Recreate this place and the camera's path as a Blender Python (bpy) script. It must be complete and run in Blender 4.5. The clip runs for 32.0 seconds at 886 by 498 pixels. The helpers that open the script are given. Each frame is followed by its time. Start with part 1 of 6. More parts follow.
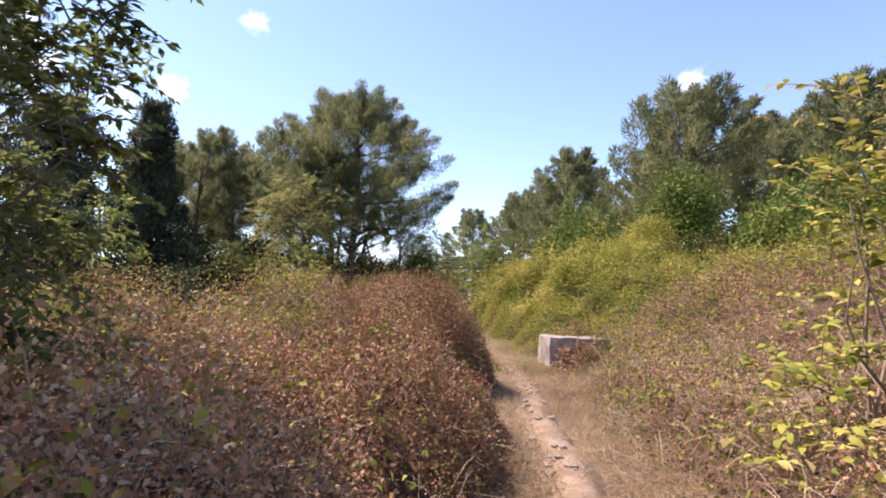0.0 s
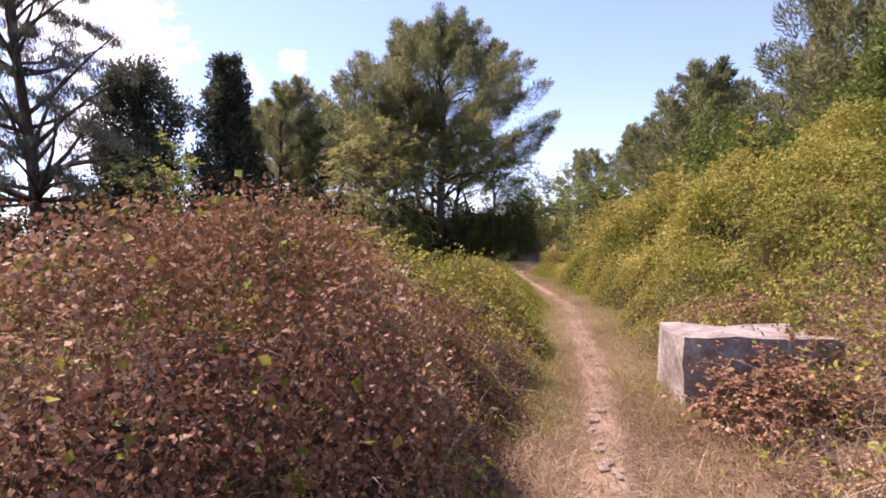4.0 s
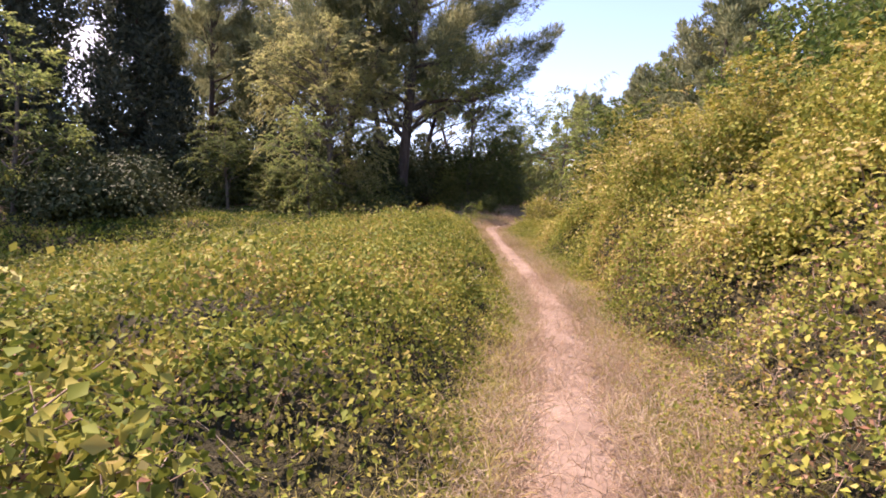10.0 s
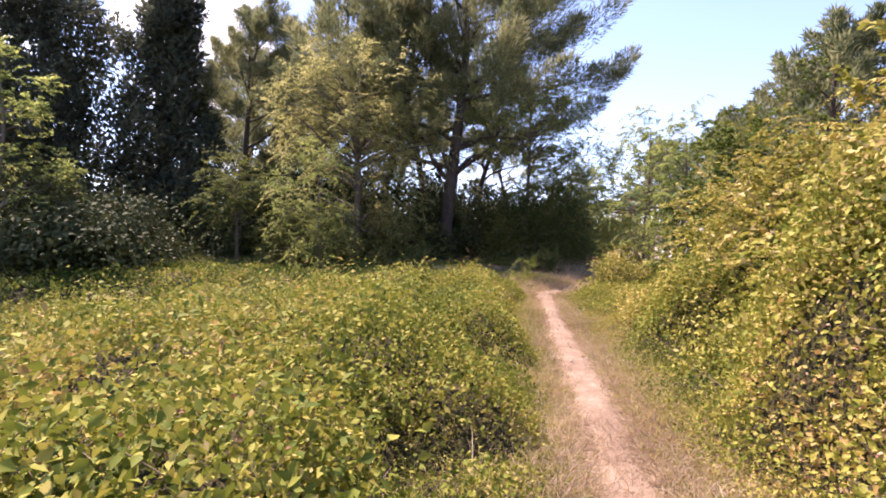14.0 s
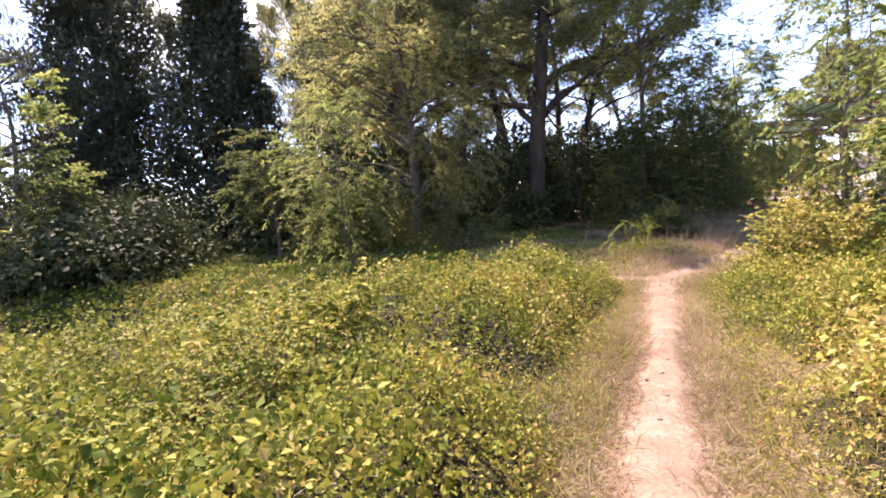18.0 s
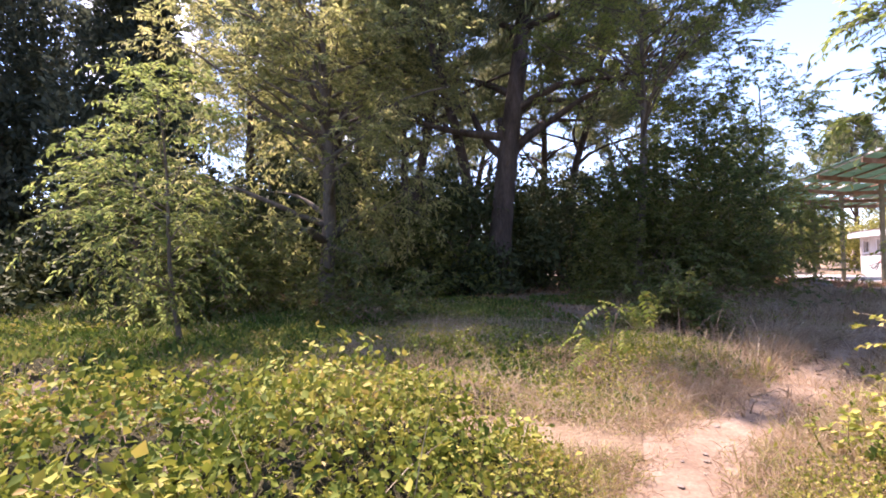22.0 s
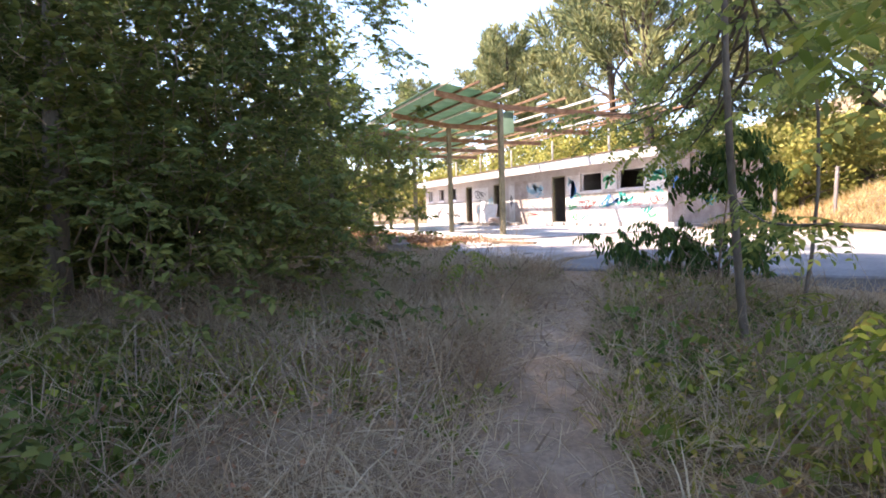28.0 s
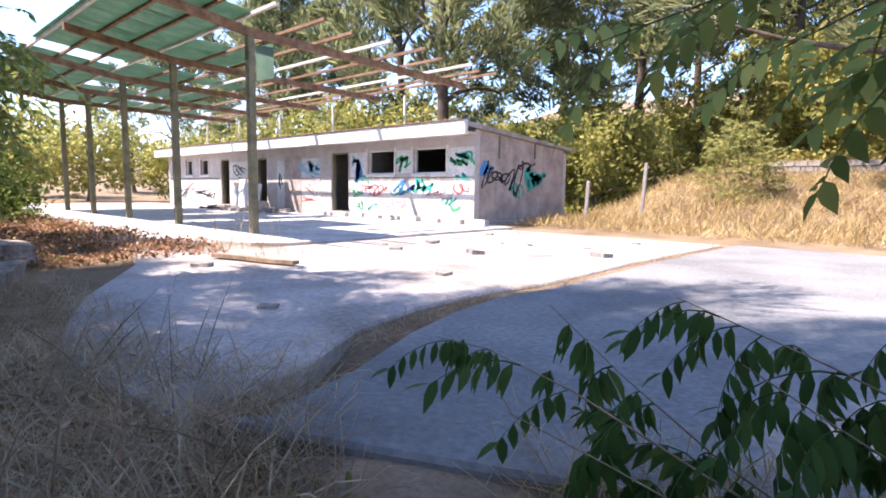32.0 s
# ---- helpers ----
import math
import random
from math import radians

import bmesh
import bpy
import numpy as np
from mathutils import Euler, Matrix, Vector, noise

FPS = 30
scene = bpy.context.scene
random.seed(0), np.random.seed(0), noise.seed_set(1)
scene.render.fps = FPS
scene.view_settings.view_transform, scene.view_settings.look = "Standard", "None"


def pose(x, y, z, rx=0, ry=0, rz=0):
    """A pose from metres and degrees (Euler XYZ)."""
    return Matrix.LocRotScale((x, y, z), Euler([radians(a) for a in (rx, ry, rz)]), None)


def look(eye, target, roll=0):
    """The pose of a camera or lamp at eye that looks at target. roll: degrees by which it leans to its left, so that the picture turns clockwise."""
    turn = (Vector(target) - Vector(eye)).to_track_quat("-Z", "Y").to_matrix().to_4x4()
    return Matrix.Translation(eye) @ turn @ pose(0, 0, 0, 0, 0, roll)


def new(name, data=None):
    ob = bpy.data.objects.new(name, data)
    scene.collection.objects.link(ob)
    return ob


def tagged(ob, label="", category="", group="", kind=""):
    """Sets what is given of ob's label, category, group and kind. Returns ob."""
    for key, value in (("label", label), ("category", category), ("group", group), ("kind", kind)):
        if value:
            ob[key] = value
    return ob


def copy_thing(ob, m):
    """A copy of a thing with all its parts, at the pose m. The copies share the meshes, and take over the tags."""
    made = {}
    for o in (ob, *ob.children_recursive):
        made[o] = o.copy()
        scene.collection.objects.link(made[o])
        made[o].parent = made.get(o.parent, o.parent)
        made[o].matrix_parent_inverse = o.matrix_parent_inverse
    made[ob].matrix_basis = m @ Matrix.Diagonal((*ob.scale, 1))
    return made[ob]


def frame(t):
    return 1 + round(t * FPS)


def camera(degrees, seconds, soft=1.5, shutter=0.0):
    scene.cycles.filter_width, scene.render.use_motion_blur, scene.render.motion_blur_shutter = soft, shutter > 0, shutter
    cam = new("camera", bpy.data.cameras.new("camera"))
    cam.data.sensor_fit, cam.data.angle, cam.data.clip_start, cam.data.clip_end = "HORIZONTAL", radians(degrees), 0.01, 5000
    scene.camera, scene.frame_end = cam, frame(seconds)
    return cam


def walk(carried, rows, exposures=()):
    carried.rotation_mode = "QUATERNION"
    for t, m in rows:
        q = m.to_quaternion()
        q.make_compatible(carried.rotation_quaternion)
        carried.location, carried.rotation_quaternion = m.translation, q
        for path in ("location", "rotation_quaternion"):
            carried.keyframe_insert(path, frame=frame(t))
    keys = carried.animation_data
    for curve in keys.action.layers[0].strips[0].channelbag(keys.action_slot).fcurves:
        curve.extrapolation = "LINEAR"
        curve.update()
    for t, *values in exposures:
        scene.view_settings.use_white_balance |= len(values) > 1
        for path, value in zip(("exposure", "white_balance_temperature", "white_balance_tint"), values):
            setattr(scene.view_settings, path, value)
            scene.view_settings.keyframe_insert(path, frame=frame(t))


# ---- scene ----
cam = camera(79.0, 32.0, soft=1.8)
PATH = [
    (0, (50.035, -27.132, 0.598), (46.240, -25.915, 0.939), 1.14),
    (0.5, (49.514, -26.614, 0.631), (45.640, -25.645, 0.855), 0.48),
    (1, (49.039, -26.230, 0.680), (45.094, -25.585, 0.840), 1.45),
    (1.5, (48.445, -25.875, 0.657), (44.477, -25.391, 0.807), 1.29),
    (2, (47.834, -25.511, 0.632), (43.866, -25.027, 0.789), 0.50),
    (2.5, (47.058, -25.174, 0.596), (43.090, -24.686, 0.715), 0.79),
    (3, (46.265, -24.802, 0.644), (42.297, -24.299, 0.707), 0.17),
    (3.5, (45.595, -24.513, 0.635), (41.616, -24.111, 0.624), -2.29),
    (5.5, (43.015, -23.738, 0.653), (39.020, -23.535, 0.669), 2.16),
    (6, (42.387, -23.505, 0.626), (38.398, -23.200, 0.660), 2.67),
    (6.5, (41.775, -23.288, 0.637), (37.794, -22.907, 0.646), 1.75),
    (7, (41.136, -23.027, 0.592), (37.155, -22.644, 0.580), 1.15),
    (7.5, (40.431, -22.783, 0.546), (36.455, -22.345, 0.549), -0.16),
    (8, (39.805, -22.564, 0.515), (35.839, -22.050, 0.437), -1.63),
    (8.5, (39.205, -22.412, 0.491), (35.240, -21.932, 0.269), -1.66),
    (9, (38.734, -22.220, 0.494), (34.770, -21.751, 0.229), -2.40),
    (9.5, (38.300, -22.061, 0.506), (34.336, -21.600, 0.240), 0.07),
    (10, (37.679, -21.883, 0.418), (33.720, -21.462, 0.034), 1.10),
    (10.5, (37.003, -21.707, 0.437), (33.030, -21.613, -0.014), -0.52),
    (11, (36.362, -21.590, 0.427), (32.395, -21.815, -0.033), -1.23),
    (11.5, (35.678, -21.436, 0.418), (31.694, -21.600, 0.104), -0.83),
    (12, (35.109, -21.269, 0.425), (31.114, -21.326, 0.230), -0.31),
    (12.5, (34.563, -21.077, 0.480), (30.565, -21.051, 0.358), 0.65),
    (13, (33.941, -20.868, 0.449), (29.943, -20.735, 0.414), 1.39),
    (13.5, (33.334, -20.727, 0.448), (29.334, -20.681, 0.476), 1.83),
    (14, (32.706, -20.587, 0.461), (28.707, -20.658, 0.446), 2.09),
    (14.5, (32.090, -20.404, 0.567), (28.094, -20.563, 0.479), 0.58),
    (16.5, (28.943, -19.271, 0.620), (25.005, -19.861, 0.245), -1.85),
    (17, (28.345, -19.167, 0.681), (24.418, -19.841, 0.327), -0.16),
    (17.5, (27.763, -19.048, 0.692), (23.888, -20.032, 0.565), -4.40),
    (18, (27.034, -19.042, 0.608), (23.189, -20.114, 0.355), -4.43),
    (18.5, (26.283, -18.992, 0.578), (22.437, -20.063, 0.324), -2.99),
    (19, (25.584, -18.970, 0.552), (21.765, -20.138, 0.342), -2.56),
    (19.5, (24.895, -18.918, 0.578), (21.054, -20.030, 0.454), -2.10),
    (20, (24.243, -18.875, 0.586), (20.393, -19.958, 0.523), -2.32),
    (20.5, (23.538, -18.812, 0.556), (19.665, -19.811, 0.514), -2.06),
    (21, (22.897, -18.728, 0.536), (19.012, -19.674, 0.661), -0.19),
    (21.5, (22.248, -18.683, 0.535), (18.371, -19.658, 0.659), -0.21),
    (22, (21.570, -18.583, 0.568), (17.708, -19.613, 0.714), -0.37),
    (22.5, (20.996, -18.471, 0.600), (17.200, -19.726, 0.700), -2.73),
    (23, (20.418, -18.473, 0.542), (16.635, -19.769, 0.624), -1.22),
    (23.5, (19.802, -18.299, 0.526), (16.002, -19.541, 0.644), -1.97),
    (24, (19.250, -18.233, 0.516), (15.378, -19.227, 0.639), -4.49),
    (24.5, (18.656, -18.154, 0.580), (14.687, -18.633, 0.707), -6.36),
    (25, (18.094, -18.012, 0.552), (14.096, -18.044, 0.659), -4.95),
    (25.5, (17.541, -17.815, 0.505), (13.565, -17.391, 0.608), -2.56),
    (26, (17.156, -17.577, 0.516), (13.228, -16.836, 0.655), -1.84),
    (26.5, (16.693, -17.328, 0.488), (12.841, -16.259, 0.631), -1.74),
    (28.5, (13.827, -15.621, 0.805), (10.313, -13.751, 0.415), -0.68),
    (29, (13.270, -15.239, 0.820), (9.906, -13.126, 0.345), 0.55),
    (29.5, (12.707, -14.760, 0.797), (9.535, -12.427, 0.092), -1.96),
    (30, (12.177, -14.368, 0.837), (9.056, -11.934, 0.261), -1.21),
    (30.5, (11.701, -13.970, 0.900), (8.796, -11.287, 0.295), 0.47),
    (31, (11.177, -13.486, 0.922), (8.385, -10.656, 0.478), 0.24),
    (31.5, (10.645, -13.104, 0.933), (7.951, -10.176, 0.528), 1.81),
    (32, (10.081, -12.644, 0.885), (7.429, -9.680, 0.452), 0.83),
]
walk(cam, [(t, look(eye, target, roll)) for t, eye, target, roll in PATH],
     exposures=[(0, 1.4, 6500, 24), (3, 1.3, 6700, 34), (8, 1.5, 6600, 38), (12, 1.72, 6600, 36), (14.5, 1.8, 6600, 35), (19, 2.08, 6500, 33), (22, 2.1, 6300, 34), (25, 2.17, 6500, 28), (26.5, 2.5, 6900, 28), (28.5, 2.6, 6800, 20), (30, 2.7, 6400, 20), (31, 2.5, 6200, 20), (32, 2.1, 6100, 20)])

# ---- world and sun ----
SUN_YAW, SUN_EL = 140.0, 57.0      # degrees to the left of +y, above the horizon
sun_dir = Vector((-math.sin(radians(SUN_YAW)) * math.cos(radians(SUN_EL)),
                  math.cos(radians(SUN_YAW)) * math.cos(radians(SUN_EL)), math.sin(radians(SUN_EL))))
world = bpy.data.worlds.new("world")
scene.world = world
world.use_nodes = True
wt = world.node_tree
wt.nodes.clear()
w_out = wt.nodes.new("ShaderNodeOutputWorld")
w_bg = wt.nodes.new("ShaderNodeBackground")
w_sky = wt.nodes.new("ShaderNodeTexSky")
w_sky.sky_type = 'NISHITA'
w_sky.sun_disc = False
w_sky.sun_elevation = radians(SUN_EL)
w_sky.sun_rotation = radians(-SUN_YAW)
w_sky.air_density, w_sky.dust_density, w_sky.ozone_density = 0.95, 0.25, 2.4
w_co = wt.nodes.new("ShaderNodeTexCoord")
w_map = wt.nodes.new("ShaderNodeMapping")
w_map.inputs["Scale"].default_value = (1.0, 1.0, 1.7)
w_noise = wt.nodes.new("ShaderNodeTexNoise")
w_noise.inputs["Scale"].default_value = 30.0
w_noise.inputs["Detail"].default_value = 6.0
wt.links.new(w_co.outputs["Generated"], w_map.inputs["Vector"])
wt.links.new(w_map.outputs["Vector"], w_noise.inputs["Vector"])
w_last = w_sky.outputs["Color"]
# small fair-weather clouds, the wide ones at left also painting white sky glare: bearing and half width in degrees
for bearing, wide, thick in (((-.934, -.160, .32), 1.5, .9), ((-.897, -.045, .44), 1.5, .45), ((-.86, -.385, .335), 5.0, .95), ((-.81, -.467, .354), 5.5, .95), ((-.68, -.65, .333), 8, .9), ((-.87, -.44, .2), 5.5, .9), ((-.91, -.23, .29), 1.6, .4), ((-.687, .636, .352), 1.6, .7),
                             ((.6, .5, .45), 6, .8), ((.3, -.8, .4), 7, .8), ((.8, -.3, .5), 5, .8)):
    v = Vector(bearing).normalized()
    dot = wt.nodes.new("ShaderNodeVectorMath")
    dot.operation = 'DISTANCE'
    dot.inputs[1].default_value = v
    wt.links.new(w_co.outputs["Generated"], dot.inputs[0])
    near = wt.nodes.new("ShaderNodeMath")
    near.operation = 'MULTIPLY_ADD'
    near.inputs[1].default_value = -1 / (2.2 * math.sin(radians(wide)))
    near.inputs[2].default_value = .62
    wt.links.new(dot.outputs["Value"], near.inputs[0])
    both = wt.nodes.new("ShaderNodeMath")
    both.operation = 'ADD'
    wt.links.new(near.outputs[0], both.inputs[0])
    wt.links.new(w_noise.outputs["Fac"], both.inputs[1])
    edge = wt.nodes.new("ShaderNodeMapRange")
    edge.interpolation_type = 'SMOOTHSTEP'
    for sock, val in (("From Min", .66), ("From Max", 1.0), ("To Min", 0.0), ("To Max", thick)):
        edge.inputs[sock].default_value = val
    wt.links.new(both.outputs[0], edge.inputs["Value"])
    mixc = wt.nodes.new("ShaderNodeMix")
    mixc.data_type = 'RGBA'
    mixc.inputs["B"].default_value = (6.5, 6.6, 6.8, 1.0)
    wt.links.new(edge.outputs["Result"], mixc.inputs["Factor"])
    wt.links.new(w_last, mixc.inputs["A"])
    w_last = mixc.outputs["Result"]
wt.links.new(w_last, w_bg.inputs["Color"])
w_bg.inputs["Strength"].default_value = 0.115
wt.links.new(w_bg.outputs["Background"], w_out.inputs["Surface"])

sun = new("sun", bpy.data.lights.new("sun", 'SUN'))
sun.data.energy = 3.7
sun.data.angle = radians(0.55)
sun.data.color = (1.0, 0.89, 0.74)
sun.matrix_world = look((0, 0, 60), tuple(Vector((0, 0, 60)) - sun_dir))

# ---- materials ----
def nodes_of(name, rough=0.8, spec=0.3):
    m = bpy.data.materials.new(name)
    m.use_nodes = True
    nt = m.node_tree
    b = nt.nodes["Principled BSDF"]
    b.inputs["Roughness"].default_value = rough
    b.inputs["Specular IOR Level"].default_value = spec
    return m, nt, b


def ramp_node(nt, stops):
    r = nt.nodes.new("ShaderNodeValToRGB")
    els = r.color_ramp.elements
    els[0].position, els[0].color = stops[0][0], (*stops[0][1], 1)
    els[1].position, els[1].color = stops[-1][0], (*stops[-1][1], 1)
    for p, c in stops[1:-1]:
        e = els.new(p)
        e.color = (*c, 1)
    return r


def noise_node(nt, scale, detail=4.0, rough=0.6, coord="Object", stretch=None):
    co = nt.nodes.new("ShaderNodeTexCoord")
    n = nt.nodes.new("ShaderNodeTexNoise")
    n.inputs["Scale"].default_value = scale
    n.inputs["Detail"].default_value = detail
    n.inputs["Roughness"].default_value = rough
    if stretch:
        mp = nt.nodes.new("ShaderNodeMapping")
        mp.inputs["Scale"].default_value = stretch
        nt.links.new(co.outputs[coord], mp.inputs["Vector"])
        nt.links.new(mp.outputs["Vector"], n.inputs["Vector"])
    else:
        nt.links.new(co.outputs[coord], n.inputs["Vector"])
    return n


def mix_rgb(nt, fac, a, b, kind='MIX'):
    m = nt.nodes.new("ShaderNodeMix")
    m.data_type, m.blend_type = 'RGBA', kind
    for sock, v in (("Factor", fac), ("A", a), ("B", b)):
        if isinstance(v, (int, float)):
            m.inputs[sock].default_value = v
        elif isinstance(v, tuple):
            m.inputs[sock].default_value = (*v, 1)
        else:
            nt.links.new(v, m.inputs[sock])
    return m.outputs["Result"]


def bump(nt, b, height, strength=0.4, dist=0.02):
    bp = nt.nodes.new("ShaderNodeBump")
    bp.inputs["Strength"].default_value = strength
    bp.inputs["Distance"].default_value = dist
    nt.links.new(height, bp.inputs["Height"])
    nt.links.new(bp.outputs["Normal"], b.inputs["Normal"])


def leaf_mat(name, stops, through_light=0.35, rough=0.5, patch=0.35):
    """Leaves: every leaf its own tint, patches over metres, some light through the blade."""
    m, nt, b = nodes_of(name, max(rough, .62), 0.1)
    geo = nt.nodes.new("ShaderNodeNewGeometry")
    n = noise_node(nt, patch, 3.0)
    add = nt.nodes.new("ShaderNodeMath")
    add.operation = 'MULTIPLY_ADD'
    nt.links.new(n.outputs["Fac"], add.inputs[0])
    add.inputs[1].default_value = 1.9
    off = nt.nodes.new("ShaderNodeMath")
    off.operation = 'MULTIPLY_ADD'
    nt.links.new(geo.outputs["Random Per Island"], off.inputs[0])
    off.inputs[1].default_value = 0.66
    off.inputs[2].default_value = -0.78
    nt.links.new(off.outputs[0], add.inputs[2])
    r = ramp_node(nt, stops)
    nt.links.new(add.outputs[0], r.inputs["Fac"])
    nt.links.new(r.outputs["Color"], b.inputs["Base Color"])
    tr = nt.nodes.new("ShaderNodeBsdfTranslucent")
    nt.links.new(r.outputs["Color"], tr.inputs["Color"])
    mx = nt.nodes.new("ShaderNodeMixShader")
    mx.inputs[0].default_value = through_light
    nt.links.new(b.outputs[0], mx.inputs[1])
    nt.links.new(tr.outputs[0], mx.inputs[2])
    nt.links.new(mx.outputs[0], nt.nodes["Material Output"].inputs["Surface"])
    return m


def rough_mat(name, stops, scale=2.0, fine=40.0, rough=0.85, bumpy=0.5, dist=0.02, stretch=None, spec=0.25, metal=0.0):
    """A mottled solid surface: stains over a coarse noise, grain and relief over a fine one."""
    m, nt, b = nodes_of(name, rough, spec)
    b.inputs["Metallic"].default_value = metal
    n1 = noise_node(nt, scale, 5.0, 0.65, stretch=stretch)
    n2 = noise_node(nt, fine, 3.0, 0.6, stretch=stretch)
    r = ramp_node(nt, stops)
    nt.links.new(n1.outputs["Fac"], r.inputs["Fac"])
    g = ramp_node(nt, [(0.3, (0.72, 0.72, 0.72)), (0.7, (1.12, 1.12, 1.12))])
    nt.links.new(n2.outputs["Fac"], g.inputs["Fac"])
    nt.links.new(mix_rgb(nt, 1.0, r.outputs["Color"], g.outputs["Color"], 'MULTIPLY'), b.inputs["Base Color"])
    mixh = nt.nodes.new("ShaderNodeMath")
    mixh.operation = 'ADD'
    nt.links.new(n1.outputs["Fac"], mixh.inputs[0])
    nt.links.new(n2.outputs["Fac"], mixh.inputs[1])
    bump(nt, b, mixh.outputs[0], bumpy, dist)
    return m


M = {}
M["soil"] = rough_mat("dry_soil_and_litter", [(0.3, (0.14, 0.092, 0.058)), (0.5, (0.235, 0.165, 0.10)), (0.7, (0.34, 0.25, 0.16))], 0.6, 22, 0.95, 0.9, 0.04)
M["dirt"] = rough_mat("trodden_reddish_earth", [(0.3, (0.185, 0.124, 0.080)), (0.55, (0.285, 0.202, 0.138)), (0.75, (0.40, 0.308, 0.228))], 2.6, 34, 0.95, 0.55, 0.012)
M["bark"] = rough_mat("furrowed_grey_brown_bark", [(0.3, (0.05, 0.035, 0.026)), (0.7, (0.16, 0.12, 0.095))], 3.0, 18, 0.9, 1.0, 0.03, (1, 1, 0.25))
M["bark_pale"] = rough_mat("smooth_grey_bark", [(0.3, (0.10, 0.08, 0.06)), (0.7, (0.22, 0.18, 0.14))], 3.0, 24, 0.9, 0.6, 0.012, (1, 1, 0.3))
M["twig"] = rough_mat("dry_twig", [(0.3, (0.16, 0.105, 0.07)), (0.7, (0.36, 0.27, 0.19))], 4.0, 30, 0.9, 0.3, 0.005)
M["stalk"] = rough_mat("bleached_stalk", [(0.3, (0.30, 0.23, 0.14)), (0.7, (0.52, 0.43, 0.29))], 4.0, 30, 0.9, 0.2, 0.004)
M["pine"] = leaf_mat("pine_needles", [(0.0, (0.100, 0.125, 0.060)), (0.5, (0.195, 0.220, 0.105)), (0.85, (0.320, 0.310, 0.150))], 0.55, 0.6, 0.25)
M["cypress"] = leaf_mat("cypress_foliage", [(0.1, (0.052, 0.066, 0.046)), (0.6, (0.100, 0.116, 0.074)), (0.9, (0.160, 0.168, 0.100))], 0.4, 0.6, 0.4)
M["cedar"] = leaf_mat("cedar_needles", [(0.0, (0.075, 0.085, 0.066)), (0.5, (0.130, 0.140, 0.102)), (0.9, (0.200, 0.200, 0.140))], 0.4, 0.6, 0.4)
M["dark_leaf"] = leaf_mat("dark_green_leaves", [(0.0, (0.075, 0.105, 0.034)), (0.5, (0.155, 0.190, 0.058)), (0.9, (0.280, 0.280, 0.082))], 0.5, 0.4, 0.5)
M["olive_leaf"] = leaf_mat("olive_green_leaves", [(0.0, (0.190, 0.210, 0.072)), (0.5, (0.370, 0.375, 0.138)), (0.9, (0.530, 0.480, 0.205))], 0.72, 0.5, 0.4)
M["robinia"] = leaf_mat("robinia_leaflets", [(0.0, (0.130, 0.180, 0.055)), (0.5, (0.265, 0.320, 0.092)), (0.9, (0.440, 0.440, 0.130))], 0.66, 0.45, 0.4)
M["hedge"] = leaf_mat("mid_green_leaves", [(0.1, (0.055, 0.095, 0.020)), (0.5, (0.120, 0.170, 0.036)), (0.9, (0.230, 0.245, 0.055))], .28, 0.4, 0.6)
M["yellow_leaf"] = leaf_mat("yellow_green_leaves", [(0.0, (0.120, 0.155, 0.026)), (0.35, (0.275, 0.285, 0.048)), (0.65, (0.480, 0.420, 0.095)), (0.95, (0.600, 0.470, 0.200))], .3, 0.5, 0.9)
M["bramble"] = leaf_mat("bramble_leaves", [(0.0, (0.075, 0.115, 0.018)), (0.4, (0.220, 0.250, 0.038)), (0.75, (0.410, 0.370, 0.075)), (1.0, (0.500, 0.330, 0.120))], .26, 0.5, 0.6)
M["brown_leaf"] = leaf_mat("withered_bramble_leaves", [(0.0, (0.11, 0.12, 0.03)), (0.22, (0.19, 0.105, 0.055)), (0.52, (0.33, 0.165, 0.092)), (0.78, (0.43, 0.265, 0.155)), (0.97, (0.54, 0.40, 0.25))], .2, 0.6, 0.6)
M["grass_green"] = leaf_mat("green_grass", [(0.0, (0.130, 0.160, 0.030)), (0.5, (0.270, 0.270, 0.060)), (0.9, (0.460, 0.380, 0.130))], .3, 0.5, 0.4)
M["grass_gold"] = leaf_mat("golden_dry_grass", [(0.0, (0.42, 0.30, 0.14)), (0.5, (0.60, 0.45, 0.22)), (0.9, (0.72, 0.58, 0.34))], 0.4, 0.6, 0.5)
# darker copy of dark_leaf: backlit shade of the far thickets put into the colour
M["shade_leaf"] = leaf_mat("leaves_with_painted_shade", [(0.0, (0.040, 0.055, 0.022)), (0.5, (0.070, 0.085, 0.034)), (0.9, (0.110, 0.120, 0.050))], 0.12, 0.45, 0.4)
M["grass_dry"] = leaf_mat("dry_straw_grass", [(0.0, (0.25, 0.17, 0.105)), (0.5, (0.44, 0.325, 0.205)), (0.9, (0.60, 0.48, 0.33))], 0.4, 0.6, 0.5)
M["far_wood"] = leaf_mat("distant_woodland_leaves", [(0.0, (0.160, 0.180, 0.054)), (0.5, (0.340, 0.330, 0.095)), (0.9, (0.500, 0.430, 0.150))], 0.6, 0.6, 0.15)
M["kid_leaf"] = leaf_mat("glossy_dark_leaflets", [(0.1, (0.035, 0.075, 0.024)), (0.6, (0.075, 0.135, 0.038)), (0.9, (0.13, 0.19, 0.05))], 0.4, 0.4, 1.0)
M["sprout"] = leaf_mat("fresh_yellow_green_leaflets", [(0.1, (0.12, 0.17, 0.03)), (0.6, (0.24, 0.28, 0.05)), (0.9, (0.38, 0.33, 0.09))], 0.5, 0.5, 1.5)
M["scrub"] = leaf_mat("hillside_scrub_leaves", [(0.0, (0.110, 0.140, 0.036)), (0.5, (0.260, 0.260, 0.066)), (0.9, (0.460, 0.380, 0.130))], 0.45, 0.6, 0.2)
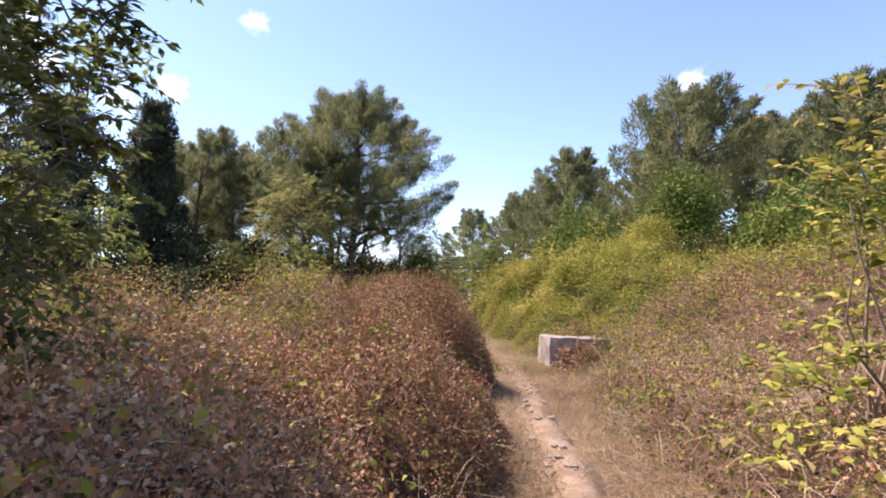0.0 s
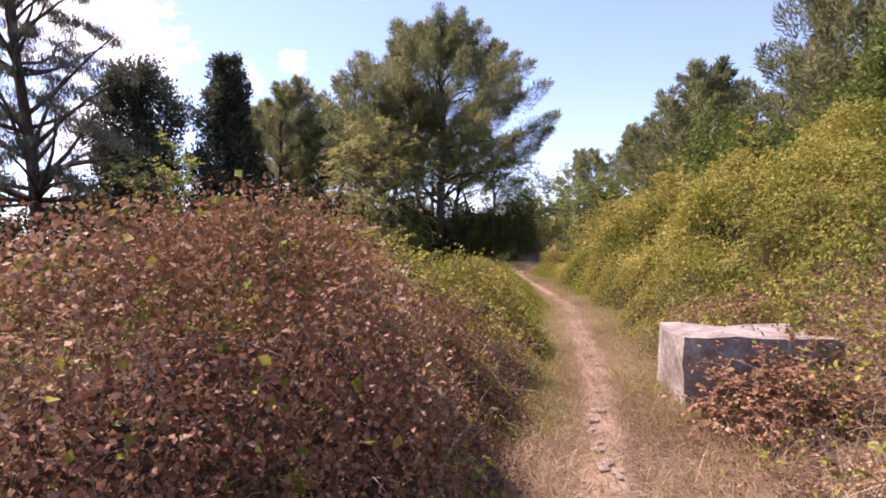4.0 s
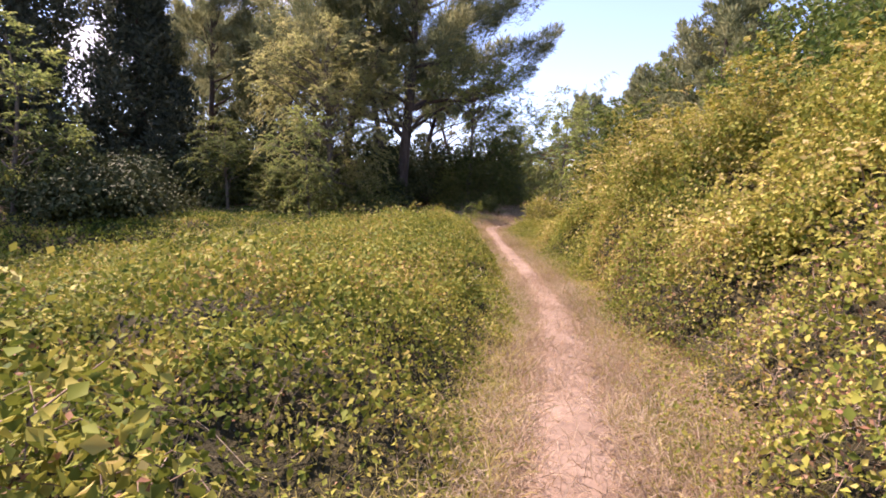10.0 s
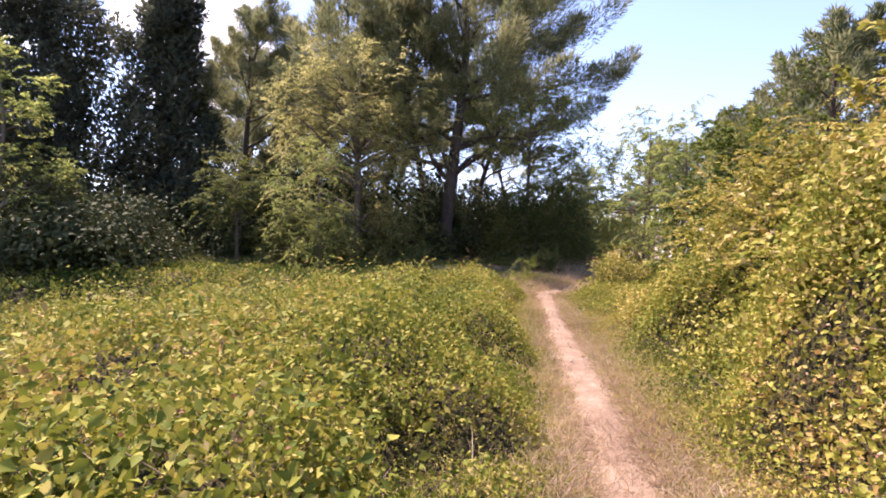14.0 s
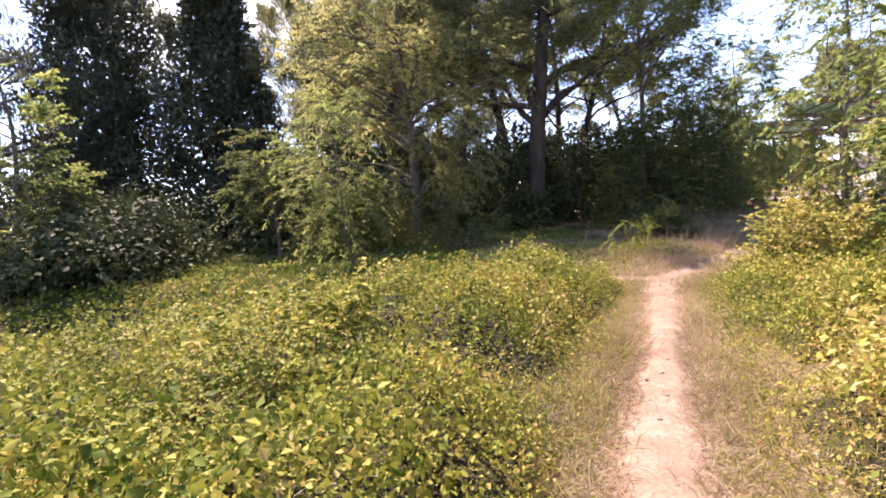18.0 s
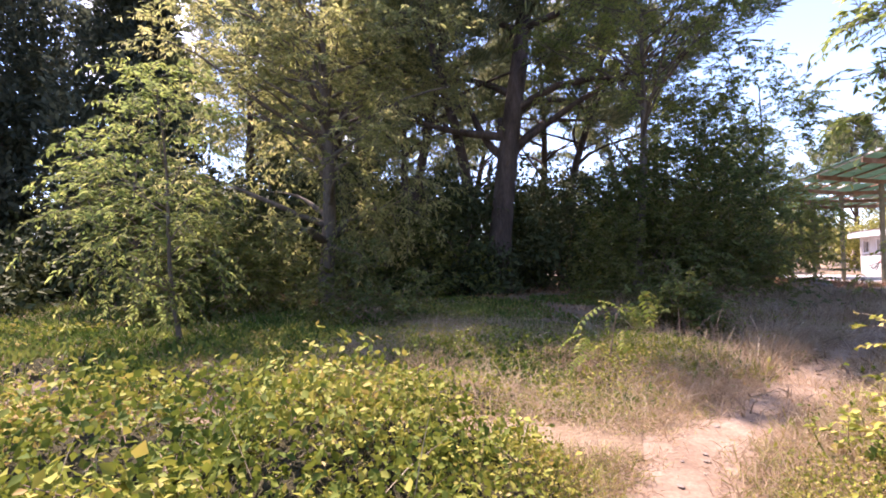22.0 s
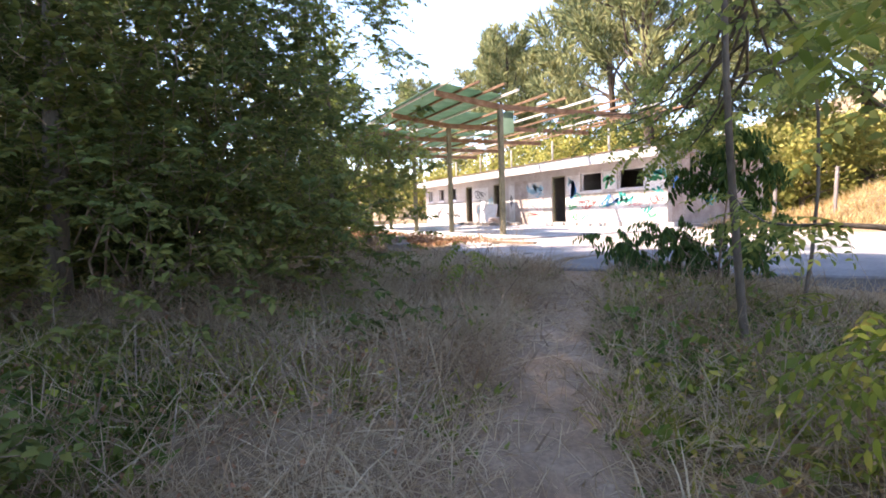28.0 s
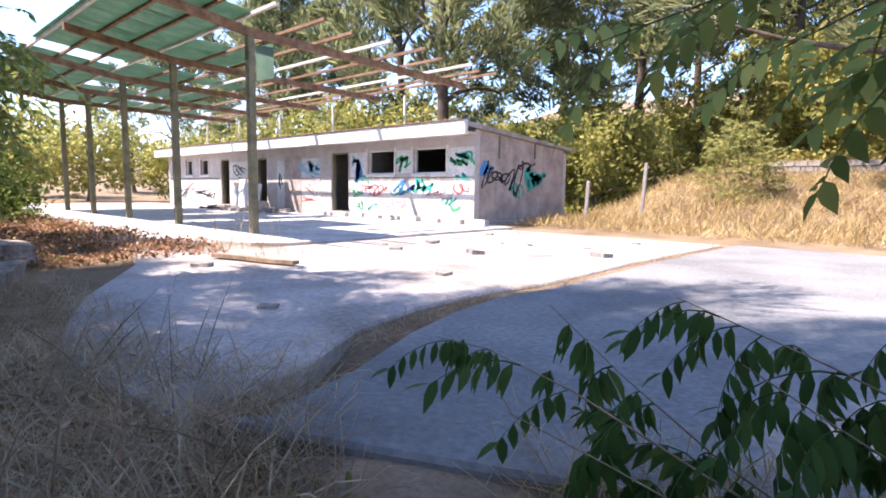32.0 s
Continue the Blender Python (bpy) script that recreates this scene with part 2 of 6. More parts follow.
M["gravel"] = rough_mat("pale_path_stone", [(0.3, (0.22, 0.17, 0.13)), (0.7, (0.40, 0.33, 0.27))], 6.0, 40, 0.9, 0.4)
M["concrete"] = rough_mat("weathered_concrete", [(0.28, (0.20, 0.165, 0.14)), (0.42, (0.31, 0.27, 0.245)), (0.55, (0.40, 0.36, 0.34)), (0.75, (0.47, 0.43, 0.41))], 0.8, 18, 0.9, 0.6, 0.012)
M["smooth_slab"] = rough_mat("smooth_grey_concrete", [(0.3, (0.15, 0.145, 0.145)), (0.5, (0.225, 0.22, 0.22)), (0.72, (0.31, 0.295, 0.285))], 0.55, 22, 0.85, 0.35, 0.008)
M["terrace"] = rough_mat("pale_worn_concrete", [(0.28, (0.34, 0.30, 0.28)), (0.5, (0.48, 0.45, 0.43)), (0.72, (0.58, 0.56, 0.54))], 1.1, 22, 0.9, 0.5, 0.01)
M["stone_block"] = rough_mat("stained_concrete_block", [(0.25, (0.12, 0.095, 0.075)), (0.45, (0.28, 0.235, 0.20)), (0.62, (0.43, 0.375, 0.335)), (0.8, (0.60, 0.545, 0.50))], 3.2, 26, 0.9, 0.6, 0.01)
# stem colours held dark to paint the shade in the gaps under the leaves
M["thatch"] = rough_mat("dead_stems_and_gap_shade", [(0.3, (0.035, 0.032, 0.014)), (0.55, (0.065, 0.058, 0.024)), (0.75, (0.12, 0.10, 0.045))], 3.0, 45, 0.95, 1.0, 0.06)
M["red_thatch"] = rough_mat("withered_canes_and_gap_shade", [(0.3, (0.07, 0.04, 0.025)), (0.55, (0.16, 0.09, 0.055)), (0.75, (0.27, 0.17, 0.11))], 3.0, 45, 0.95, 1.0, 0.06)
M["plaster"] = rough_mat("dirty_white_plaster", [(0.25, (0.36, 0.30, 0.275)), (0.42, (0.50, 0.45, 0.42)), (0.7, (0.60, 0.56, 0.54))], 1.6, 26, 0.9, 0.5, 0.012)
M["plaster_pale"] = rough_mat("white_painted_plaster", [(0.25, (0.50, 0.46, 0.43)), (0.42, (0.66, 0.63, 0.61)), (0.65, (0.76, 0.75, 0.74))], 2.2, 24, 0.85, 0.4, 0.008)
M["plaster_pink"] = rough_mat("faded_pinkish_plaster", [(0.25, (0.26, 0.21, 0.19)), (0.45, (0.40, 0.33, 0.30)), (0.65, (0.52, 0.44, 0.40))], 1.8, 24, 0.9, 0.5, 0.01)
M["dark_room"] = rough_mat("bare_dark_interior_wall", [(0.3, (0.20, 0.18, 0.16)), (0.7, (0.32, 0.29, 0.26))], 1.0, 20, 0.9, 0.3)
M["post"] = rough_mat("weathered_painted_steel", [(0.3, (0.13, 0.12, 0.075)), (0.55, (0.24, 0.22, 0.14)), (0.75, (0.26, 0.16, 0.09))], 2.5, 30, 0.7, 0.3, 0.006)
M["rust"] = rough_mat("rusty_steel", [(0.3, (0.13, 0.075, 0.045)), (0.55, (0.26, 0.155, 0.095)), (0.75, (0.38, 0.27, 0.19))], 4.0, 40, 0.85, 0.5, 0.006)
M["zinc"] = rough_mat("pale_painted_batten", [(0.3, (0.5, 0.46, 0.4)), (0.7, (0.72, 0.70, 0.66))], 4.0, 40, 0.7, 0.3, 0.005)
M["rubble"] = rough_mat("grey_rubble", [(0.3, (0.16, 0.15, 0.14)), (0.7, (0.42, 0.39, 0.36))], 3.0, 30, 0.95, 0.8)


def sheet_mat():
    """Green ribbed plastic that lets light through."""
    m, nt, b = nodes_of("green_plastic_sheet", 0.45, 0.4)
    n = noise_node(nt, 1.3, 4.0)
    r = ramp_node(nt, [(0.3, (0.13, 0.235, 0.17)), (0.7, (0.26, 0.39, 0.30))])
    nt.links.new(n.outputs["Fac"], r.inputs["Fac"])
    nt.links.new(r.outputs["Color"], b.inputs["Base Color"])
    tr = nt.nodes.new("ShaderNodeBsdfTranslucent")
    nt.links.new(r.outputs["Color"], tr.inputs["Color"])
    mx = nt.nodes.new("ShaderNodeMixShader")
    mx.inputs[0].default_value = 0.5
    nt.links.new(b.outputs[0], mx.inputs[1])
    nt.links.new(tr.outputs[0], mx.inputs[2])
    nt.links.new(mx.outputs[0], nt.nodes["Material Output"].inputs["Surface"])
    return m


M["green_sheet"] = sheet_mat()


# ---- building blocks ----
rng = np.random.default_rng(7)


def np_mesh(name, verts, faces, mat, smooth=False):
    """A mesh from an array of vertices and an array of triangles (or quads)."""
    me = bpy.data.meshes.new(name)
    verts = np.asarray(verts, np.float32)
    faces = np.asarray(faces, np.int32)
    k = faces.shape[1]
    me.vertices.add(len(verts))
    me.vertices.foreach_set("co", verts.ravel())
    me.loops.add(faces.size)
    me.loops.foreach_set("vertex_index", faces.ravel())
    me.polygons.add(len(faces))
    me.polygons.foreach_set("loop_start", np.arange(0, faces.size, k, dtype=np.int32))
    me.polygons.foreach_set("loop_total", np.full(len(faces), k, np.int32))
    if smooth:
        me.polygons.foreach_set("use_smooth", np.ones(len(faces), bool))
    me.update(calc_edges=True)
    me.materials.append(mat)
    return me


def under(name, me, parent=None, label=""):
    """Links mesh data as one object, under a thing or a part if one is given."""
    ob = new(name, me)
    if parent:
        ob.parent = parent
    if label:
        tagged(ob, label)
    return ob


def part(name, bm, material, parent=None, label=""):
    me = bpy.data.meshes.new(name)
    bm.to_mesh(me)
    bm.free()
    me.materials.append(material)
    return under(name, me, parent, label)


def thing(name, x, y, z, label, category, group=""):
    ob = new(name)
    ob.location = (x, y, z)
    ob.empty_display_size = 0.2
    return tagged(ob, label, category, group)


def unit(v):
    return v / np.maximum(np.linalg.norm(v, axis=-1, keepdims=True), 1e-9)


def rand_dirs(n):
    return unit(rng.normal(size=(n, 3)))


def leaf_arrays(p, d, nrm, length, width, full=False):
    """Blades at p, pointing along d, facing nrm; a folded rhomb, or a fuller outline of four triangles."""
    n = len(p)
    length = np.broadcast_to(length, (n,))[:, None]
    width = np.broadcast_to(width, (n,))[:, None]
    s = unit(np.cross(d, nrm))
    up = np.cross(s, d)
    if not full:
        v = np.stack([p, p + .45 * length * d + .5 * width * s + .12 * width * up, p + length * d - .1 * length * up,
                      p + .45 * length * d - .5 * width * s + .12 * width * up], 1)
        f = np.array([[0, 3, 2], [0, 2, 1]])
        k = 4
    else:
        v = np.stack([p, p + .28 * length * d + .42 * width * s + .1 * width * up, p + .62 * length * d + .38 * width * s + .05 * width * up,
                      p + length * d - .12 * length * up,
                      p + .62 * length * d - .38 * width * s + .05 * width * up, p + .28 * length * d - .42 * width * s + .1 * width * up], 1)
        f = np.array([[0, 5, 1], [1, 5, 4], [1, 4, 2], [2, 4, 3]])
        k = 6
    faces = (np.arange(n)[:, None, None] * k + f[None]).reshape(-1, 3)
    return v.reshape(-1, 3), faces


class Soup:
    """Collects vertices and triangles of one part."""
    def __init__(self):
        self.v, self.f, self.n = [], [], 0

    def add(self, v, f):
        if len(v):
            self.v.append(np.asarray(v, np.float32))
            self.f.append(np.asarray(f) + self.n)
            self.n += len(v)
        return self

    def mesh(self, name, mat, smooth=False):
        return np_mesh(name, np.concatenate(self.v), np.concatenate(self.f), mat, smooth)


def tube(points, radii, sides=6):
    """A tapered, bent limb as triangles."""
    pts = np.asarray(points, float)
    radii = np.asarray(radii, float)
    tan = unit(np.gradient(pts, axis=0))
    ref = np.where(np.abs(tan[:, 2:3]) > .9, np.array([[1., 0, 0]]), np.array([[0, 0, 1.]]))
    a = unit(np.cross(tan, ref))
    b = np.cross(tan, a)
    ang = np.arange(sides) / sides * 2 * np.pi
    ring = pts[:, None] + radii[:, None, None] * (np.cos(ang)[None, :, None] * a[:, None] + np.sin(ang)[None, :, None] * b[:, None])
    m = len(pts)
    i, j = np.meshgrid(np.arange(m - 1), np.arange(sides), indexing="ij")
    q = np.stack([i * sides + j, i * sides + (j + 1) % sides, (i + 1) * sides + (j + 1) % sides, (i + 1) * sides + j], -1).reshape(-1, 4)
    return ring.reshape(-1, 3), np.concatenate([q[:, :3], q[:, [0, 2, 3]]])


def bend(a, b, n=7, sag=0.0, wob=0.1):
    """A crooked line from a to b."""
    a, b = np.asarray(a, float), np.asarray(b, float)
    t = np.linspace(0, 1, n)[:, None]
    p = a + (b - a) * t
    amp = np.linalg.norm(b - a) * wob
    p += np.sin(np.pi * t) * rng.normal(size=3) * amp * .6 + np.sin(2 * np.pi * t) * rng.normal(size=3) * amp * .35
    p[:, 2] += (np.sin(np.pi * t) * sag)[:, 0]
    return p


def box_bm(x0, x1, y0, y1, z0, z1, bevel=0.0):
    bm = bmesh.new()
    bmesh.ops.create_cube(bm, size=1)
    for v in bm.verts:
        v.co = Vector((x0 + (v.co.x + .5) * (x1 - x0), y0 + (v.co.y + .5) * (y1 - y0), z0 + (v.co.z + .5) * (z1 - z0)))
    if bevel:
        bmesh.ops.bevel(bm, geom=bm.edges[:], offset=bevel, segments=1, affect='EDGES')
    return bm


def lumps(bm, amount, scale):
    for v in bm.verts:
        v.co += Vector(noise.noise_vector(v.co * scale)) * amount
    return bm


def foliage(soup, centres, radii, count, length, width, droop=0.2, shell=0.55, full=False, flat=1.0, out=0.6):
    """count leaves in every clump: an ellipsoid at centres with radii, thicker towards its skin."""
    for c, r in zip(centres, radii):
        k = int(count * rng.uniform(.75, 1.25))
        u = rand_dirs(k)
        rad = np.maximum(shell, 1) * 0 + shell + (1 - shell) * rng.random(k) ** .6
        rad *= 1 + .22 * rng.normal(size=k)
        p = c + u * rad[:, None] * r
        d = unit(u * out + rand_dirs(k) * .8 + np.array([0, 0, -droop]))
        nn = unit(u + np.array([0, 0, .7]) + rand_dirs(k) * .7)
        ln = length * rng.uniform(.6, 1.3, k)
        soup.add(*leaf_arrays(p, d, nn, ln, width / length * ln, full))
    return soup


def needle_tufts(soup, centres, radii, count, length, width, per=7, up=0.45):
    """Tufts of long needles: thin blades that fan out from each twig's end."""
    for c, r in zip(centres, radii):
        k = int(count * rng.uniform(.8, 1.2))
        u = rand_dirs(k)
        p = c + u * (0.35 + .65 * rng.random(k) ** .5)[:, None] * r
        ax = unit(u + np.array([0, 0, up]) + rand_dirs(k) * .4)
        p = np.repeat(p, per, 0)
        d = unit(np.repeat(ax, per, 0) + rand_dirs(k * per) * .75)
        ln = length * rng.uniform(.7, 1.25, k * per)
        soup.add(*leaf_arrays(p, d, rand_dirs(k * per), ln, width))
    return soup


def blade_arcs(p, d, length, width, sag):
    """Arching grass blades: a ribbon of three triangles from p along d that bows under its weight."""
    n = len(p)
    length = np.broadcast_to(length, (n,))[:, None]
    side = unit(np.cross(d, rand_dirs(n))) * width * .5
    at = [p + d * length * s + np.array([0, 0, -1.]) * sag * length * s * s for s in (0, .55, 1.0)]
    v = np.stack([at[0] - side, at[0] + side, at[1] - side * .9, at[1] + side * .9, at[2]], 1)
    f = np.array([[0, 1, 3], [0, 3, 2], [2, 3, 4]])
    return v.reshape(-1, 3), (np.arange(n)[:, None, None] * 5 + f[None]).reshape(-1, 3)


def sprays(leaves, twigs, ends, reach, n_twig, twig, n_leaf, leaf, hang=.35, out=None, rise=.25, thick=.006, full=False):
    """Leafy twigs round the ends of the limbs: each bows outwards and carries leaves on both sides."""
    ends = np.asarray(ends, float)
    m = len(ends) * n_twig
    if out is None:
        out = ends.mean(0)
    c = np.repeat(ends, n_twig, 0)
    away = unit(c - out)
    p0 = c + rand_dirs(m) * reach * (rng.random(m) ** .5)[:, None]
    d = unit(away * .7 + rand_dirs(m) * .9 + np.array([0, 0, rise]))
    ln = twig * rng.uniform(.45, 1.25, m)
    steps = np.array([0, .55, 1.0])
    line = p0[:, None] + d[:, None] * (ln[:, None] * steps)[..., None] + np.array([0, 0, -1.]) * (hang * ln[:, None] * steps ** 2)[..., None]
    if twigs is not None:
        side = unit(np.cross(d, rand_dirs(m)))
        other = np.cross(d, side)
        taper = thick * np.array([1, .7, .2])
        ring = np.stack([line + (a * side + b * other)[:, None] * taper[:, None] for a, b in ((1, 0), (-.5, .87), (-.5, -.87))], 2)
        base = np.arange(m)[:, None, None] * 9
        f = np.array([[s * 3 + i, s * 3 + (i + 1) % 3, s * 3 + 3 + (i + 1) % 3] for s in range(2) for i in range(3)] + [[s * 3 + i, s * 3 + 3 + (i + 1) % 3, s * 3 + 3 + i] for s in range(2) for i in range(3)])
        twigs.add(ring.reshape(-1, 3), (base + f[None]).reshape(-1, 3))
    k = m * n_leaf
    who = np.repeat(np.arange(m), n_leaf)
    s = rng.uniform(.12, 1.02, k)
    pos = p0[who] + d[who] * (ln[who] * s)[:, None] + np.array([0, 0, -1.]) * (hang * ln[who] * s * s)[:, None]
    tan = unit(d[who] + np.array([0, 0, -1.]) * (2 * hang * s)[:, None])
    flank = unit(np.cross(tan, np.array([0, 0, 1.]) + rand_dirs(k) * .35)) * rng.choice((-1., 1.), k)[:, None]
    ld = unit(tan * .55 + flank * .9 + rand_dirs(k) * .35 + np.array([0, 0, -hang * .6]))
    nn = unit(np.array([0, 0, 1.]) + rand_dirs(k) * .75)
    ll = leaf[0] * rng.uniform(.6, 1.3, k)
    leaves.add(*leaf_arrays(pos, ld, nn, ll, leaf[1] / leaf[0] * ll, full))


def plumes(soup, centres, aims, radii, count, needle, width):
    """Pine boughs: needles that sweep along the bough's aim, thickest on top."""
    for c, a, r in zip(centres, aims, radii):
        k = int(count * rng.uniform(.75, 1.25))
        a = a / np.linalg.norm(a)
        s = rng.random(k) ** .7
        around = rand_dirs(k) * (r * .62 * np.sqrt(1.05 - s) * rng.random(k) ** .45)[:, None]
        around[:, 2] *= .6
        p = c + a * (s * r * 1.5 - .6 * r)[:, None] + around
        d = unit(a * .6 + unit(around + 1e-6) * .5 + rand_dirs(k) * .65 + np.array([0, 0, .3]))
        soup.add(*leaf_arrays(p, d, rand_dirs(k), needle * rng.uniform(.6, 1.3, k), width))
    return soup



def clumps_in(n, centre, size, keep=0.35, low=-1.0):
    """n clump centres spread over the outer part of an ellipsoid."""
    u = rand_dirs(n * 3)
    u = u[u[:, 2] > low][:n]
    return np.asarray(centre) + u * (keep + (1 - keep) * rng.random(len(u)) ** .5)[:, None] * np.asarray(size)


# ---- the lie of the land ----
EYES = np.array([eye for t, eye, target, roll in PATH])
WALK_X = [-4, 8, 10, 12, 14, 17, 21, 25, 29, 33, 40, 46, 50, 56, 70]
WALK_Z = [-.12, -.16, -.30, -.42, -.55, -.75, -.9, -.98, -1.02, -.98, -.86, -.72, -.6, -.5, -.4]
TRAIL = np.array([(66, -42), (60, -36.5), (55, -31.2), (50, -27.1), (46.7, -25.0), (45.8, -24.64), (44, -24.0), (43.06, -23.5), (41.8, -23.0), (40.0, -22.4), (37.93, -21.7), (36.3, -21.25), (34.6, -20.75), (33, -20.25),
                  (31, -19.74), (29.5, -19.45), (27.8, -19.2), (26.1, -18.98), (25.2, -18.86), (24.3, -18.78), (22.75, -18.6), (20.8, -18.33), (19.3, -18.18), (18.0, -18.05), (17.2, -17.8), (16.4, -17.2), (15.2, -16.35), (14, -15.6), (13, -14.95),
                  (12.0, -14.2), (11.2, -13.6), (10.4, -12.85), (9.5, -12.0), (8.9, -11.35), (8.1, -10.7)], float)
SIDE_TRACK = np.array([(17.3, -18.2), (17.25, -18.9), (17.2, -19.7), (17.1, -21.0), (17.05, -21.8), (16.9, -23.5), (16.6, -24.6), (16.2, -25.6)], float)


def trail_y(x):
    """The y of the trail at x."""
    o = np.argsort(TRAIL[:, 0])
    return np.interp(x, TRAIL[o, 0], TRAIL[o, 1])


def smooth(a, b, x):
    t = np.clip((x - a) / (b - a), 0, 1)
    return t * t * (3 - 2 * t)


def wave(x, y, s, ph=0.0):
    return (np.sin(x * s + 1.3 * ph) * np.cos(y * s * 1.17 + ph) + .5 * np.sin(x * s * 2.3 - y * s * 1.9 + 2 * ph)) / 1.5


def ground_z(x, y):
    x, y = np.asarray(x, float), np.asarray(y, float)
    z = np.interp(x, WALK_X, WALK_Z)
    n = y - trail_y(x)                       # metres to the north of the trail
    bank = smooth(18, 24, x)
    z = z + bank * (.9 * smooth(1.0, 4.5, n) + 1.7 * smooth(3, 11, n))
    z = z + .05 * wave(x, y, 1.1) * smooth(.5, 1.5, np.abs(n)) + .12 * wave(x, y, .35, 1.) * smooth(1.5, 4, np.abs(n)) * smooth(8, 14, x)
    z = z - .35 * smooth(4, 16, -n) * smooth(10, 20, x)
    z = z - .13 * np.clip(-n - 2.2, 0, 9) * smooth(15.5, 18.5, x) * smooth(37, 32, x)      # the field falls away to the south
    yard = smooth(13.5, 9.5, x) * smooth(-16, -12.5, y)
    z = z * (1 - yard) + (-.14) * yard
    hill = smooth(6, 40, y) * 5 + smooth(26, 140, y) * 20
    z = z + hill * smooth(-60, -10, x + 40)
    z = z + 1.35 * smooth(1.2, 10, y) * smooth(.5, 3, x)
    z = z + smooth(30, 140, -x) * 7
    return z


xs = np.concatenate([-np.geomspace(1500, 34, 26), np.arange(-32, 58, .5), np.geomspace(60, 1500, 26)])
ys = np.concatenate([-np.geomspace(1500, 52, 26), np.arange(-50, 30, .5), np.geomspace(32, 1500, 26)])
gx, gy = np.meshgrid(xs, ys, indexing="ij")


def track_gap(x, y):
    """Distance to the nearest of the two trails."""
    x, y = np.asarray(x, float), np.asarray(y, float)
    best = np.full(x.shape, 99.0)
    for line in (TRAIL, SIDE_TRACK):
        for a, b in zip(line[:-1], line[1:]):
            d = b - a
            t = np.clip(((x - a[0]) * d[0] + (y - a[1]) * d[1]) / (d @ d), 0, 1)
            best = np.minimum(best, np.hypot(x - a[0] - t * d[0], y - a[1] - t * d[1]))
    return best


gz = ground_z(gx, gy) - .15 * smooth(1.25, .6, track_gap(gx, gy))
ni, nj = gx.shape
ii, jj = np.meshgrid(np.arange(ni - 1), np.arange(nj - 1), indexing="ij")
gq = np.stack([ii * nj + jj, (ii + 1) * nj + jj, (ii + 1) * nj + jj + 1, ii * nj + jj + 1], -1).reshape(-1, 4)
ground = under("ground", np_mesh("ground", np.stack([gx, gy, gz], -1).reshape(-1, 3), gq, M["soil"], True))
tagged(ground, "dry brown earth strewn with grass litter", "ground", kind="structure")

# the trodden trails, strips with ragged edges
def trail_strip(line, half0, wide_at, label, count=300, mat="dirt"):
    st = np.linspace(0, 1, count)
    seg = np.r_[0, np.cumsum(np.linalg.norm(np.diff(line, axis=0), axis=1))]
    tx = np.interp(st * seg[-1], seg, line[:, 0])
    ty = np.interp(st * seg[-1], seg, line[:, 1])
    for _ in range(8):
        tx[1:-1] = (tx[:-2] + 2 * tx[1:-1] + tx[2:]) / 4
        ty[1:-1] = (ty[:-2] + 2 * ty[1:-1] + ty[2:]) / 4
    tn = unit(np.stack([-np.gradient(ty), np.gradient(tx)], -1))
    half = half0 * (1 + .22 * wave(tx, ty, 1.7) + .06 * wave(tx, ty, 2.6, 1.)) + .38 * np.exp(-((tx - wide_at[0]) ** 2 + (ty - wide_at[1]) ** 2) / 1.5)
    half = half * (1 - .55 * smooth(38, 42, tx)) * (1 - .48 * np.exp(-((tx - 21.4) / 1.7) ** 2)) * (1 - .32 * np.exp(-((tx - 28.6) / 1.9) ** 2)) * (1 + .5 * smooth(16, 13, tx))
    across = np.array([-2.7, -1.5, -.85, -.45, 0, .45, .85, 1.5, 2.7])
    pv = []
    for a in across:
        rag = a * half * (1 + .07 * wave(tx, ty + 3 * a, 2.1, a))
        ox, oy = tx + tn[:, 0] * rag, ty + tn[:, 1] * rag
        pv.append(np.stack([ox, oy, ground_z(ox, oy) + .01 - .045 * smooth(.6, 1.5, abs(a)) - .13 * smooth(1.4, 2.7, abs(a))], -1))
    pv = np.stack(pv, 1)
    for _ in range(14):
        pv[1:-1, :, 2] = (pv[:-2, :, 2] + 2 * pv[1:-1, :, 2] + pv[2:, :, 2]) / 4
    ii, jj = np.meshgrid(np.arange(count - 1), np.arange(8), indexing="ij")
    pq = np.stack([ii * 9 + jj, (ii + 1) * 9 + jj, (ii + 1) * 9 + jj + 1, ii * 9 + jj + 1], -1).reshape(-1, 4)
    ob = under("footpath", np_mesh("footpath", pv.reshape(-1, 3), pq, M[mat], True))
    return tagged(ob, label, "path", kind="structure")


trail_strip(TRAIL, .225, (17.4, -18.4), "narrow trodden trail of bare reddish earth")
trail_strip(SIDE_TRACK, .2, (17.4, -18.6), "side track of reddish earth strewn with dry grass", 90, "soil")




# ---- the derelict building ----
def wall_run(parent, x0, x1, z0, z1, y0, y1, openings, mat, name="wall"):
    """A straight wall along x, cut into panels round its openings (x0, x1, z0, z1)."""
    soup_x = sorted({x0, x1, *[o[0] for o in openings], *[o[1] for o in openings]})
    for a, b in zip(soup_x, soup_x[1:]):
        mid = (a + b) / 2
        o = next((o for o in openings if o[0] < mid < o[1]), None)
        for lo, hi in ([(z0, z1)] if o is None else [(z0, o[2]), (o[3], z1)]):
            if hi - lo > .02:
                part(name, box_bm(a, b, y0, y1, lo, hi), mat, parent)


